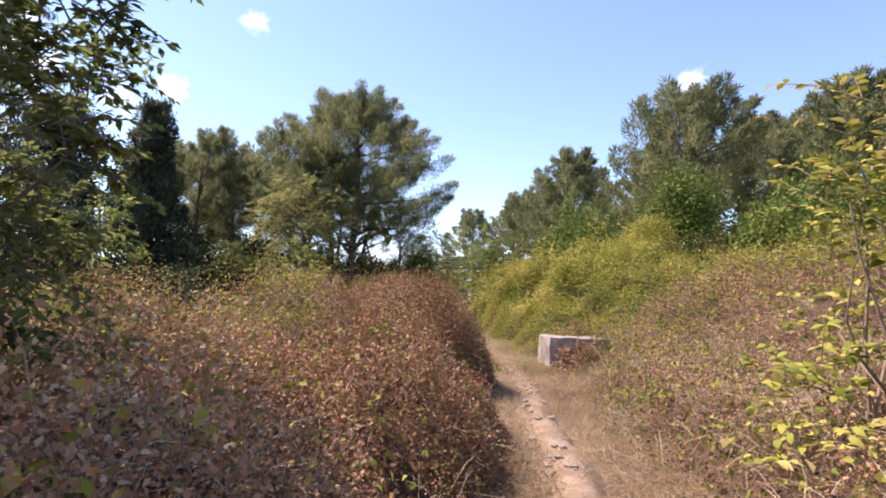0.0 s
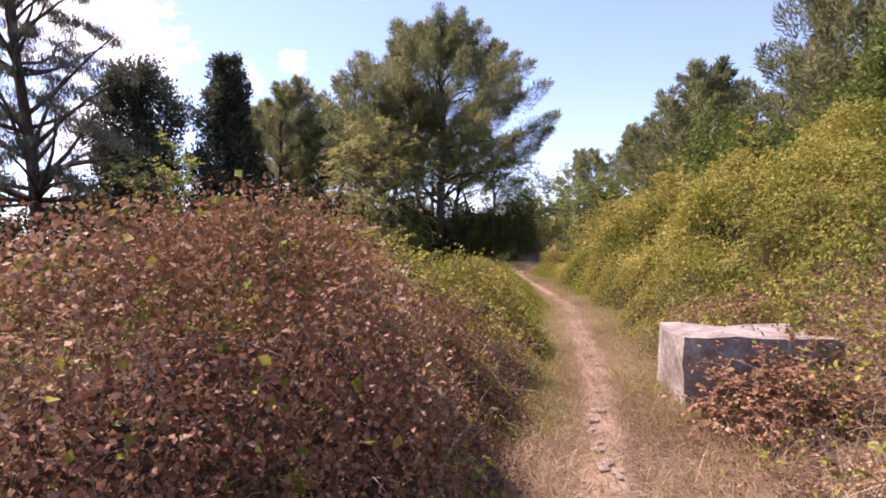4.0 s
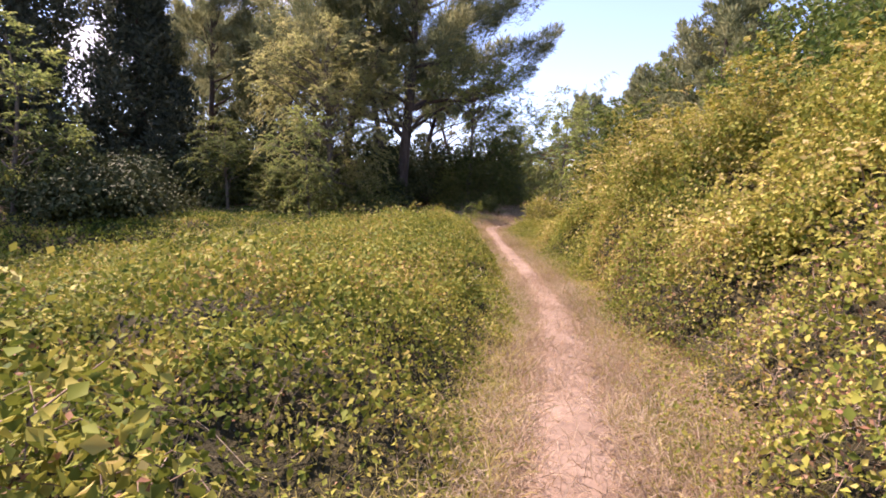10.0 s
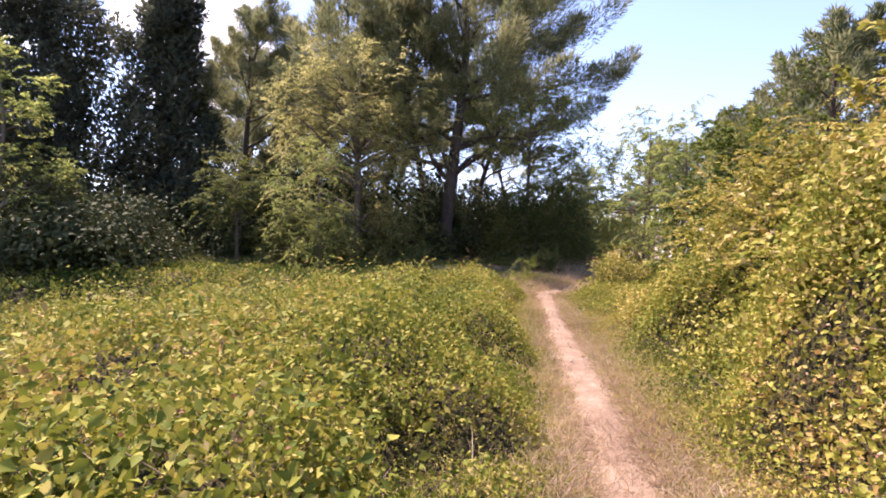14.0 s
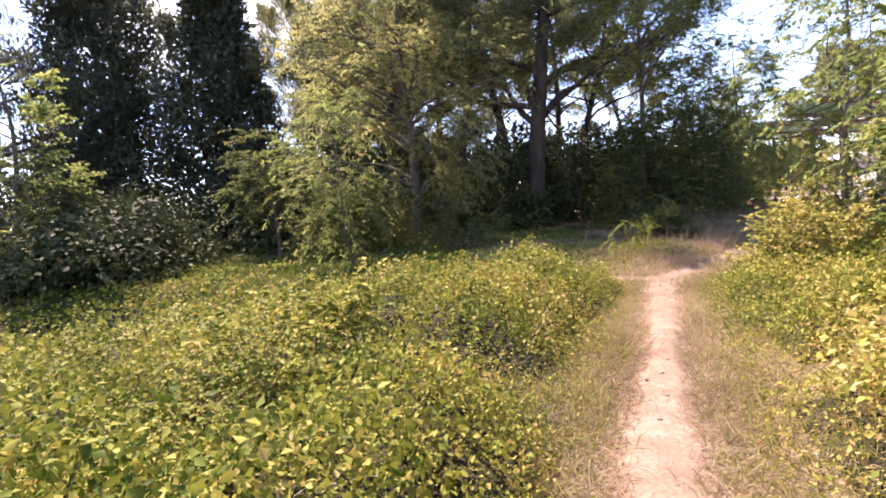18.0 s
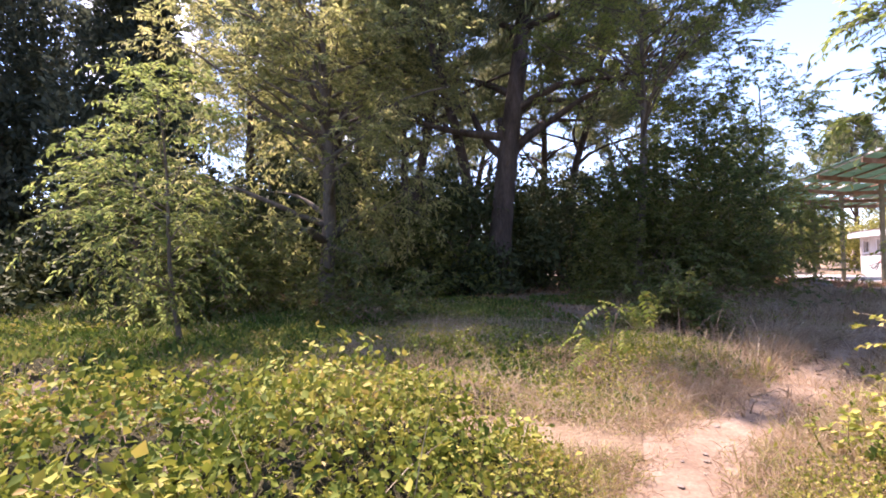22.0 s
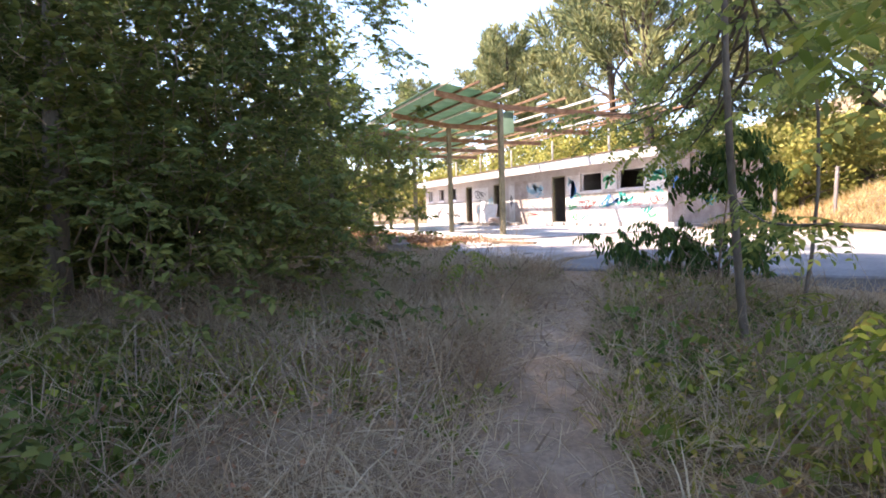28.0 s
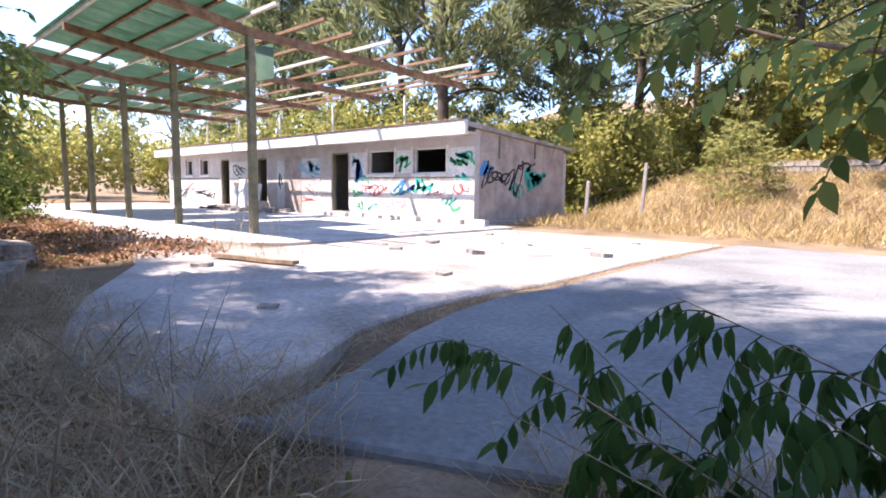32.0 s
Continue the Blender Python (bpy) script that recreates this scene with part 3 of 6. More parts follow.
BX0, BX1, BD = -22.4, 0.0, 5.2       # the facade runs along x, the house goes back by BD
house = thing("derelict_building", -11, 2.6, -.12, "long low derelict building of dirty white plaster covered in graffiti", "building")
house.location = (0, 0, 0)
DOORS = [(-7.05, -6.0, .05, 2.24), (-16.05, -15.2, .05, 2.24), (-12.6, -11.75, .05, 2.2)]
WINS = [(-4.9, -3.5, 1.43, 2.24), (-2.6, -1.15, 1.43, 2.24), (-21.9, -21.2, 1.5, 2.3), (-20.1, -19.25, 1.5, 2.3), (-18.3, -17.4, 1.5, 2.3)]
wall_run(house, BX0, BX1, -.2, 2.70, 0, .22, DOORS + WINS, M["plaster"])


def gable(x0, x1, label=""):
    """An end wall whose top follows the fall of the roof."""
    bm = bmesh.new()
    lo = [bm.verts.new(v) for v in ((x0, .222, -.25), (x1, .222, -.25), (x1, BD, -.25), (x0, BD, -.25))]
    hi = [bm.verts.new(v) for v in ((x0, .222, 2.70), (x1, .222, 2.70), (x1, BD, 2.40), (x0, BD, 2.40))]
    bm.faces.new(lo[::-1])
    bm.faces.new(hi)
    for k in range(4):
        bm.faces.new((lo[k], lo[(k + 1) % 4], hi[(k + 1) % 4], hi[k]))
    part("wall", bm, M["plaster_pink"], house, label)


gable(-.22, -.002, "end wall of stained plaster")
gable(BX0 + .002, BX0 + .22)
part("wall", box_bm(BX0, BX1, BD, BD + .2, -.25, 2.3), M["plaster"], house)
part("floor", box_bm(BX0 + .24, BX1 - .24, .225, BD - .01, -.2, 0.02), M["concrete"], house)
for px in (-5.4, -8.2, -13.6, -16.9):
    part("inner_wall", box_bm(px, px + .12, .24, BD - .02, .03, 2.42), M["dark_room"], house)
bm = bmesh.new()
rv = [bm.verts.new(v) for v in ((BX0 - .3, -.5, 2.745), (BX1 + .12, -.5, 2.745), (BX1 + .12, BD + .4, 2.39), (BX0 - .3, BD + .4, 2.39),
                                (BX0 - .3, -.5, 2.88), (BX1 + .12, -.5, 2.88), (BX1 + .12, BD + .4, 2.50), (BX0 - .3, BD + .4, 2.50))]
for f in ((0, 3, 2, 1), (4, 5, 6, 7), (0, 1, 5, 4), (1, 2, 6, 5), (2, 3, 7, 6), (3, 0, 4, 7)):
    bm.faces.new([rv[i] for i in f])
roof = part("roof", bm, M["concrete"], house, "thin weathered concrete roof slab falling to the back")
FX = np.linspace(BX0 - .3, BX1 + .12, 8)
for a, b in zip(FX, FX[1:]):
    part("fascia", box_bm(a + .003, b - .003, -.64, -.503, 2.50, 2.92, .012), M["plaster_pale"], roof, "white fascia board with painted strut shadows")
    part("edge_tile", box_bm(a + .01, b - .01, -.68, -.45, 2.923, 2.95, .006), M["rust"], roof, "reddish edging along the roof")
part("soffit", box_bm(BX0 - .28, BX1 + .1, -.5, -.003, 2.56, 2.60), M["plaster"], roof)
part("downpipe", box_bm(.003, .05, 1.15, 1.2, 1.9, 2.6, .01), M["post"], house)
part("downpipe", box_bm(.003, .05, 3.2, 3.25, 2.0, 2.5, .01), M["post"], house)
part("paint_band", box_bm(-5.95, -.03, -.016, -.003, 1.19, 1.31), M["rubble"], house, "grimy grey band under the windows")
part("paint_band", box_bm(-22.2, -16.2, -.016, -.003, 1.26, 1.36), M["rubble"], house)
part("paint_band", box_bm(-9.05, -7.7, -.016, -.003, 1.2, 1.3), M["rubble"], house)
for x0, x1, z0, z1 in WINS:
    w = part("window", box_bm(x0 - .05, x1 + .05, -.05, .02, z0 - .11, z0 - .002, .01), M["plaster_pale"], house, "empty window opening with a white sill")
    for a, b, c, d in ((x0, x0 + .05, z0, z1), (x1 - .05, x1, z0, z1), (x0 + .05, x1 - .05, z1 - .05, z1), (x0 + .05, x1 - .05, z0, z0 + .04)):
        part("window_frame", box_bm(a, b, .08, .15, c, d), M["plaster_pale"], w)
    for a, b, c, d in ((x0 - .07, x0 - .002, z0, z1 + .05), (x1 + .002, x1 + .07, z0, z1 + .05)):
        part("surround", box_bm(a, b, -.03, -.004, c, d), M["plaster_pale"], w)
for k, (x0, x1, z0, z1) in enumerate(DOORS):
    d = part("doorway", box_bm(x0 - .12, x1 + .12, -.35, -.002, -.2, z0, .015), M["concrete"], house, "doorway with a worn concrete step")
    for a, b, c, e in ((x0, x0 + .06, z0 + .003, z1), (x1 - .06, x1, z0 + .003, z1), (x0 + .06, x1 - .06, z1 - .06, z1)):
        part("door_frame", box_bm(a, b, .06, .18, c, e), M["post"], d)
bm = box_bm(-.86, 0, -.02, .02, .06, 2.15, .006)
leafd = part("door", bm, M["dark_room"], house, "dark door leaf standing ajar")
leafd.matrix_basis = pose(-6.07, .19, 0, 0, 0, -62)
# pale and pink painted panels between the doors
for x0, x1, z0, z1, m in ((-9.0, -7.75, .0, 2.08, "plaster_pale"), (-10.9, -10.35, 0, 2.05, "plaster_pale"), (-10.3, -9.1, -.02, 2.2, "plaster_pink"),
                          (-5.95, -.02, -.02, 1.18, "plaster_pale"), (-15.15, -13.2, 1.35, 2.1, "plaster_pale"), (-22.2, -16.2, -.02, 1.25, "plaster_pale"),
                          (-3.4, -2.66, 1.45, 2.2, "plaster_pale"), (-1.1, -.02, 1.3, 2.2, "plaster_pale"), (-5.9, -4.98, 1.3, 2.2, "plaster_pale")):
    part("paint_panel", box_bm(x0, x1, -.012, -.003, z0, z1), M[m], house)

# ---- the canopy in front of it ----
canopy = thing("canopy", 0, 0, 0, "open canopy frame of rusty steel partly roofed with green plastic sheets", "canopy")
POST_X = [-.3, -4.05, -7.6, -10.95, -14.1]
PY = -6.95


def roof_z(y):
    return 3.98 + (y - PY) * -.012 if y > PY else 3.98 + (PY - y) * .10


for x in POST_X:
    p = part("post", box_bm(x - .075, x + .075, PY - .075, PY + .075, -.2, 3.9, .012), M["post"], canopy)
    part("base_plate", box_bm(x - .15, x + .15, PY - .15, PY + .15, -.135, -.105, .005), M["post"], p)
    bm = bmesh.new()
    a = [bm.verts.new(v) for v in ((x - .06, -9.2, roof_z(-9.2)), (x + .06, -9.2, roof_z(-9.2)), (x + .06, PY, 3.9), (x - .06, PY, 3.9), (x - .06, -.2, 3.84), (x + .06, -.2, 3.84))]
    b = [bm.verts.new(v.co + Vector((0, 0, .16))) for v in a]
    for q in ((0, 3, 2, 1), (3, 4, 5, 2)):
        bm.faces.new([a[i] for i in q])
        bm.faces.new([b[i] for i in reversed(q)])
    for i, j in ((0, 1), (1, 2), (2, 5), (5, 4), (4, 3), (3, 0)):
        bm.faces.new((a[i], a[j], b[j], b[i]))
    part("rafter", bm, M["rust"], canopy, "rust-brown steel rafter")
    part("strut", box_bm(x - .03 - 2.2, x + .03 - 2.2, -.53, -.47, 2.93, 3.86), M["zinc"], canopy)
PURLINS = [-9.15, -8.45, -7.75, -7.1, -6.2, -5.3, -4.4, -3.5, -2.6, -1.7, -1.0, -.5]
for k, y in enumerate(PURLINS):
    z = (roof_z(y) if y < PY else 3.9 - (y - PY) * .009) + .2
    part("purlin", box_bm(-16.2, .9 + .5 * ((k * 37) % 5) / 5, y - .035, y + .035, z + .002, z + .062), M["rust" if k % 3 else "zinc"], canopy)

# corrugated plastic sheets, some of them gone
def sheet_mesh(w, l):
    nx = 25
    x = np.linspace(0, w, nx)
    z = .018 * np.sin(x / w * 2 * np.pi * 6)
    v = np.concatenate([np.stack([x, 0 * x, z], -1), np.stack([x, 0 * x + l, z], -1), np.stack([x, 0 * x, z + .003], -1), np.stack([x, 0 * x + l, z + .003], -1)])
    k = np.arange(nx - 1)
    lo = np.stack([k, k + nx, k + nx + 1, k + 1], -1)
    hi = np.stack([k, k + 1, k + nx + 1, k + nx], -1) + 2 * nx
    return np_mesh("sheet", v, np.concatenate([lo, hi]), M["green_sheet"], True)


sheet_long, sheet_short = sheet_mesh(.98, 2.2), sheet_mesh(.98, 1.9)
for row, (y0, me, x_lo, x_hi, gaps) in enumerate(((-9.25, sheet_long, -16.1, .4, (9,)), (-7.05, sheet_short, -16.1, -2.6, (5, 10)), (-5.2, sheet_short, -16.1, -6.4, (3, 4, 8)), (-3.4, sheet_short, -16.1, -11.0, (2,)))):
    for k in range(int((x_hi - x_lo) / .95)):
        if k in gaps:
            continue
        sh = new("sheet", me)
        sh.parent = canopy
        z = (roof_z(y0) if y0 < PY else 3.9 - (y0 - PY) * .009) + .285
        tilt = -5.7 if row == 0 else -.5
        sh.matrix_basis = pose(x_lo + k * .95, y0, z + .004 * (k % 2), tilt, 0, rng.normal() * .25)
bm = box_bm(-.3, .3, -.004, .004, -.75, 0)
flap = part("torn_sheet", bm, M["green_sheet"], canopy, "torn green sheet hanging from a purlin")
flap.matrix_basis = pose(-1.2, -6.1, 4.05, 0, 0, 8)

# ---- graffiti on the plaster ----
def paint(name, rgb):
    return rough_mat(name, [(0.25, tuple(c * .75 for c in rgb)), (0.65, rgb)], 3.0, 40, 0.7, 0.1, 0.002)


INK = {"teal": paint("teal_spray_paint", (.06, .42, .36)), "green": paint("green_spray_paint", (.10, .48, .24)), "blue": paint("blue_spray_paint", (.08, .28, .66)),
       "red": paint("red_spray_paint", (.62, .16, .16)), "pink": paint("pink_spray_paint", (.72, .38, .42)), "black": paint("black_paint_and_strut_shadow", (.06, .055, .06)), "sky": paint("light_blue_paint", (.36, .58, .70))}


def stroke(parent, pts, width, ink, y=-.02, axis="x"):
    """A sprayed line or a painted shadow on the front (axis x) or on the end wall (axis y)."""
    p = np.asarray(pts, float)
    d = unit(np.gradient(p, axis=0))
    s = np.stack([-d[:, 1], d[:, 0]], -1) * width / 2 * (1 + .25 * rng.normal(size=(len(p), 1)))
    a, b = p + s, p - s
    n = len(p)
    uv = np.concatenate([a, b])
    v = np.stack([uv[:, 0], np.full(2 * n, y), uv[:, 1]], -1) if axis == "x" else np.stack([np.full(2 * n, y), uv[:, 0], uv[:, 1]], -1)
    k = np.arange(n - 1)
    under("graffiti", np_mesh("graffiti", v, np.stack([k, k + n, k + n + 1, k + 1], -1), INK[ink]), parent)


def scrawl(parent, cx, cz, w, h, width, ink, loops, y=-.02, axis="x", n=40):
    t = np.linspace(0, 1, n)
    a, b, c = rng.uniform(0, 6.3, 3)
    x = cx + w * (t - .5) + .22 * w * np.sin(t * loops * 6.3 + a)
    z = cz + h * .5 * np.sin(t * loops * 6.3 * .9 + b) * (.6 + .4 * np.sin(3 * t + c))
    stroke(parent, np.stack([x, z], -1), width, ink, y, axis)


for cx, cz, w, h, wd, ink, lp in ((-.55, 1.75, .75, .6, .1, "green", 3), (-.5, 1.3, .5, .35, .07, "teal", 2), (-3.0, 1.75, .55, .5, .1, "green", 2), (-5.4, 1.55, .25, .85, .14, "blue", 3), (-5.1, 1.25, .6, .3, .06, "teal", 2),
                                  (-8.4, 1.75, 1.0, .35, .25, "sky", 2), (-8.4, .9, .9, .7, .05, "pink", 4), (-2.9, .95, 1.0, .5, .1, "blue", 2), (-2.0, .95, .6, .4, .09, "teal", 2), (-4.4, .85, .9, .4, .05, "red", 4),
                                  (-3.2, .85, .7, .3, .05, "teal", 3), (-1.4, .8, .9, .5, .05, "pink", 3), (-.7, .35, .3, .35, .1, "green", 1), (-5.3, .3, .35, .3, .07, "green", 2), (-4.7, .25, .5, .25, .06, "teal", 1),
                                  (-18.2, .6, 1.6, .6, .05, "black", 6), (-20.5, .55, 1.2, .6, .05, "black", 5), (-14.2, 1.7, 1.0, .5, .06, "black", 4), (-13.0, .7, .7, 1.2, .22, "sky", 3), (-10.6, 1.2, .3, .7, .07, "black", 2),
                                  (-14.0, .6, .8, .8, .12, "sky", 3), (-5.5, .75, .6, .3, .05, "green", 3), (-.5, .95, .5, .3, .06, "red", 2), (-2.3, 1.1, .5, .5, .12, "teal", 2), (-1.0, .55, .5, .25, .05, "teal", 3), 
                                  (-5.6, 1.9, .3, .4, .1, "sky", 3), (-5.0, .95, .7, .25, .04, "pink", 4), (-.45, 1.95, .5, .35, .08, "teal", 4), (-19.4, .9, 1.0, .4, .04, "red", 5), (-17.2, .45, .9, .6, .04, "black", 5),
                                  (-13.9, 1.15, .6, .5, .04, "black", 4), (-8.6, .45, .8, .35, .04, "red", 4), (-8.1, 1.45, .6, .4, .05, "sky", 3), (-12.9, 1.2, .5, .6, .1, "sky", 2), (-3.1, 1.9, .45, .3, .14, "green", 2)):
    scrawl(house, cx, cz, w, h, wd, ink, lp)
for cy, cz, w, h, wd, ink, lp in ((.9, 1.35, 1.0, 1.1, .07, "black", 4), (1.9, 1.3, 1.0, 1.2, .07, "black", 4), (3.3, 1.3, .9, 1.1, .22, "teal", 4), (.55, 1.55, .4, .5, .12, "blue", 3), (2.7, 1.7, .9, .3, .07, "black", 2), (2.2, .9, .6, .5, .08, "teal", 3)):
    scrawl(house, cy, cz, w, h, wd, ink, lp, .006, "y")
word = bpy.data.curves.new("graffiti_word", 'FONT')
word.body, word.size, word.extrude = "FORMA", .42, .003
word.materials.append(INK["pink"])
wo = new("graffiti_word", word)
wo.parent = house
wo.matrix_basis = pose(-4.25, -.02, .28, 90, 0, 0)
# dark strokes painted on the fascia as the shadows of the struts
for x in (-2.5, -7.0, -11.2):
    stroke(house, [(x, 2.93), (x + .02, 2.75), (x + .05, 2.54)], .07, "black", -.635)

# ---- yard ----
def paving(name, outline, top, depth, label, category, mat="concrete"):
    bm = bmesh.new()
    f = bm.faces.new([bm.verts.new((x, y, top)) for x, y in outline])
    if f.normal.z < 0:
        f.normal_flip()
    g = bmesh.ops.extrude_face_region(bm, geom=[f])
    for v in g["geom"]:
        if isinstance(v, bmesh.types.BMVert):
            v.co.z -= depth
    bmesh.ops.recalc_face_normals(bm, faces=bm.faces[:])
    bmesh.ops.bevel(bm, geom=[e for e in bm.edges if abs(e.verts[0].co.z - e.verts[1].co.z) < 1e-5 and e.verts[0].co.z > top - .01], offset=.02, segments=1, affect='EDGES')
    ob = part(name, bm, M[mat])
    return tagged(ob, label, category, kind="structure")


paving("terrace", [(-23.5, -8.0), (.4, -8.1), (1.3, -7.9), (1.75, -7.4), (1.85, -6.6), (1.85, -.66), (-23.5, -.66)], -.06, .3, "raised pale concrete terrace under the canopy", "terrace", "terrace")
paving("yard_slab", [(-22, -8.9), (-3, -9.0), (.6, -9.6), (2.6, -10.2), (4.6, -11.3), (6.3, -11.9), (7.75, -11.75), (7.5, -10.9), (7.1, -10.2), (6.95, -9.5), (6.9, -8.6), (7.05, -7.6), (7.0, -5), (7.15, -1.1), (1.9, -1.1), (1.9, -8.06), (-22, -8.06)], -.11, .3, "stained concrete yard with earth-filled cracks", "yard")
paving("yard_slab", [(7.85, -11.7), (9.4, -11.0), (12.4, -9.0), (20, -5.6), (34, -3.5), (34, -1.4), (7.4, -1.1), (7.25, -5), (7.3, -7.6), (7.2, -8.7), (7.3, -9.4), (7.5, -10.1), (7.85, -10.9), (8.0, -11.5)], -.09, .3, "smooth grey concrete yard slab", "yard", "smooth_slab")
bm = box_bm(-.1, .35, -.63, 3.6, -.3, -.03, .02)
plinth = part("plinth", bm, M["concrete"])
tagged(plinth, "low concrete plinth round the building's corner", "plinth", kind="structure")


def debris(name, x, y, z, size, turn, tilt, mat, label, category):
    bm = box_bm(-size[0] / 2, size[0] / 2, -size[1] / 2, size[1] / 2, 0, size[2])
    bmesh.ops.subdivide_edges(bm, edges=bm.edges[:], cuts=2, use_grid_fill=True)
    lumps(bm, min(size) * .25, 5)
    ob = part(name, bm, mat)
    ob.matrix_basis = pose(x, y, z, tilt, 0, turn)
    return tagged(ob, label, category)


for k in range(26):
    x = rng.uniform(-14.5, -7.5)
    s = rng.uniform(.08, .3)
    debris("rubble", x, rng.uniform(-2.2, -.9), -.063, (s * 1.4, s, s * .6), rng.uniform(0, 180), 0, M["rubble"], "broken chunk of grey rubble on the terrace", "rubble")["group"] = "rubble on the terrace"
debris("plank", -9.6, -1.4, -.04, (1.9, .16, .05), 24, 2, M["rust"], "old brown plank lying on the terrace", "plank")
debris("plank", 3.4, -9.0, -.09, (1.5, .12, .05), 15, 0, M["twig"], "grey plank lying in the yard", "plank")
debris("broken_panel", -11.3, -1.1, -.03, (.9, .1, 1.1), 12, -14, M["plaster_pale"], "broken white panel leaning at the wall", "panel")
debris("broken_panel", -10.2, -1.3, -.03, (.7, .5, .35), 40, 0, M["plaster_pink"], "smashed cupboard lying before the wall", "rubbish")
for k in range(16):
    s = rng.uniform(.06, .2)
    debris("rubble", rng.uniform(1.5, 7), rng.uniform(-10.5, -1.5), -.114, (s * 1.5, s, s * .35), rng.uniform(0, 180), 0, M["rubble"], "flat broken chunk of concrete in the yard", "rubble")["group"] = "rubble in the yard"
for x, y, h in ((2.3, 2.6, 1.3), (3.4, 4.2, 1.6)):
    p = part("fence_post", box_bm(-.05, .05, -.05, .05, -.1, h, .012), M["concrete"])
    p.matrix_basis = pose(x, y, float(ground_z(x, y)), 2, 3, 10)
    tagged(p, "leaning concrete fence post in dry grass", "post", "fence posts")
wall_thing = thing("retaining_wall", 7.4, 12.0, 1.2, "grey block retaining wall on the dry slope", "wall")
for row in range(6):
    for k in range(11):
        b = part("block", lumps(box_bm(-.205, .205, -.12, .12, 0, .2, .012), .008, 4), M["stone_block"], wall_thing)
        b.matrix_basis = pose(-2.1 + .42 * k + (.21 if row % 2 else 0), .05 * k, -.25 + .212 * row, 0, 0, 6)
for k in range(9):
    kb = part("kerb_block", lumps(box_bm(-.36, .36, -.11, .11, 0, .13 + .02 * (k % 3), .015), .015, 3), M["terrace"])
    kb.matrix_basis = pose(-6.0 + .86 * k, -.98 - .03 * (k % 2), -.064, 0, 0, rng.normal() * 2)
    tagged(kb, "worn concrete kerb block before the facade", "kerb", "kerb blocks")
debris("broken_panel", -12.4, -1.0, -.03, (.7, .09, 1.3), -10, -10, M["plaster_pale"], "broken white panel leaning at the wall", "panel")
debris("plank", -13.6, -1.5, .05, (1.4, .1, .05), -30, 14, M["twig"], "splintered plank lying on the rubble", "plank")
debris("plank", -12.8, -1.9, .0, (1.2, .12, .04), 50, 8, M["bark"], "charred plank lying on the rubble", "plank")
# ---- trees ----
def limb_tree(name, base, height, girth, lean, clump_c, label, bark, fork=0.45, category="tree", limbs=14, group=""):
    """Trunk and limbs that reach out to the clumps; returns the thing."""
    bz = float(ground_z(base[0], base[1])) - .15
    root = np.array([base[0], base[1], bz])
    t = thing(name, base[0], base[1], bz, label, category, group)
    top = np.array([base[0] + lean[0], base[1] + lean[1], bz + height])
    line = bend(root, top, 10, 0, .03)
    rad = girth * np.linspace(1, .18, 10) ** .8
    rad[0] *= 1.35
    under("trunk", Soup().add(*tube(line - root, rad, 9)).mesh("trunk", bark, True), t)
    for k in rng.permutation(len(clump_c))[:limbs]:
        c = np.asarray(clump_c[k])
        h = np.clip((c[2] - bz) / height - rng.uniform(.05, .22), fork, .93)
        i = h * 9
        a = line[int(i)] + (line[min(int(i) + 1, 9)] - line[int(i)]) * (i % 1)
        r0 = np.interp(i, range(10), rad) * .5
        q = bend(a, c, 6, .03 * np.linalg.norm(c - a), .08)
        under("limb", Soup().add(*tube(q - root, np.linspace(r0, r0 * .18, 6), 6)).mesh("limb", bark, True), t)
    return t, root


def crown(t, root, soup, mat, name="crown"):
    soup.v = [v - root.astype(np.float32) for v in soup.v]
    return under(name, soup.mesh(name, mat), t)


def pine_tree(base, height, spread, girth, lean, label, n=26, tuft=600, low=.35, needle=.34, width=.045, wind=(0, 0), limbs=20):
    """An Aleppo pine: plumes of needles at the ends of rising limbs, blown to one side."""
    bz = float(ground_z(*base))
    c, aim, rr = [], [], []
    for k in range(n):
        h = low + (1 - low) * ((k + .5) / n) ** .8
        a = k * 2.399 + rng.uniform(-.5, .5)
        f = (h - low) / (1 - low)
        r = spread * (1.0 - .78 * f ** 1.9) * (.2 + .75 * rng.random() ** .55)
        c.append((base[0] + lean[0] * h + wind[0] * f + r * math.cos(a), base[1] + lean[1] * h + wind[1] * f + r * math.sin(a), bz + height * (h - .06) + .1 * r))
        aim.append(np.array([math.cos(a) + wind[0] * .3, math.sin(a) + wind[1] * .3, .55 + .9 * f + .2 * rng.normal()]))
        rr.append(spread * rng.uniform(.15, .27))
    c = np.array(c)
    t, root = limb_tree("pine_tree", base, height * .93, girth, lean, c, label, M["bark"], .25, limbs=limbs)
    crown(t, root, plumes(Soup(), c, aim, rr, tuft, needle, width), M["pine"])
    return t


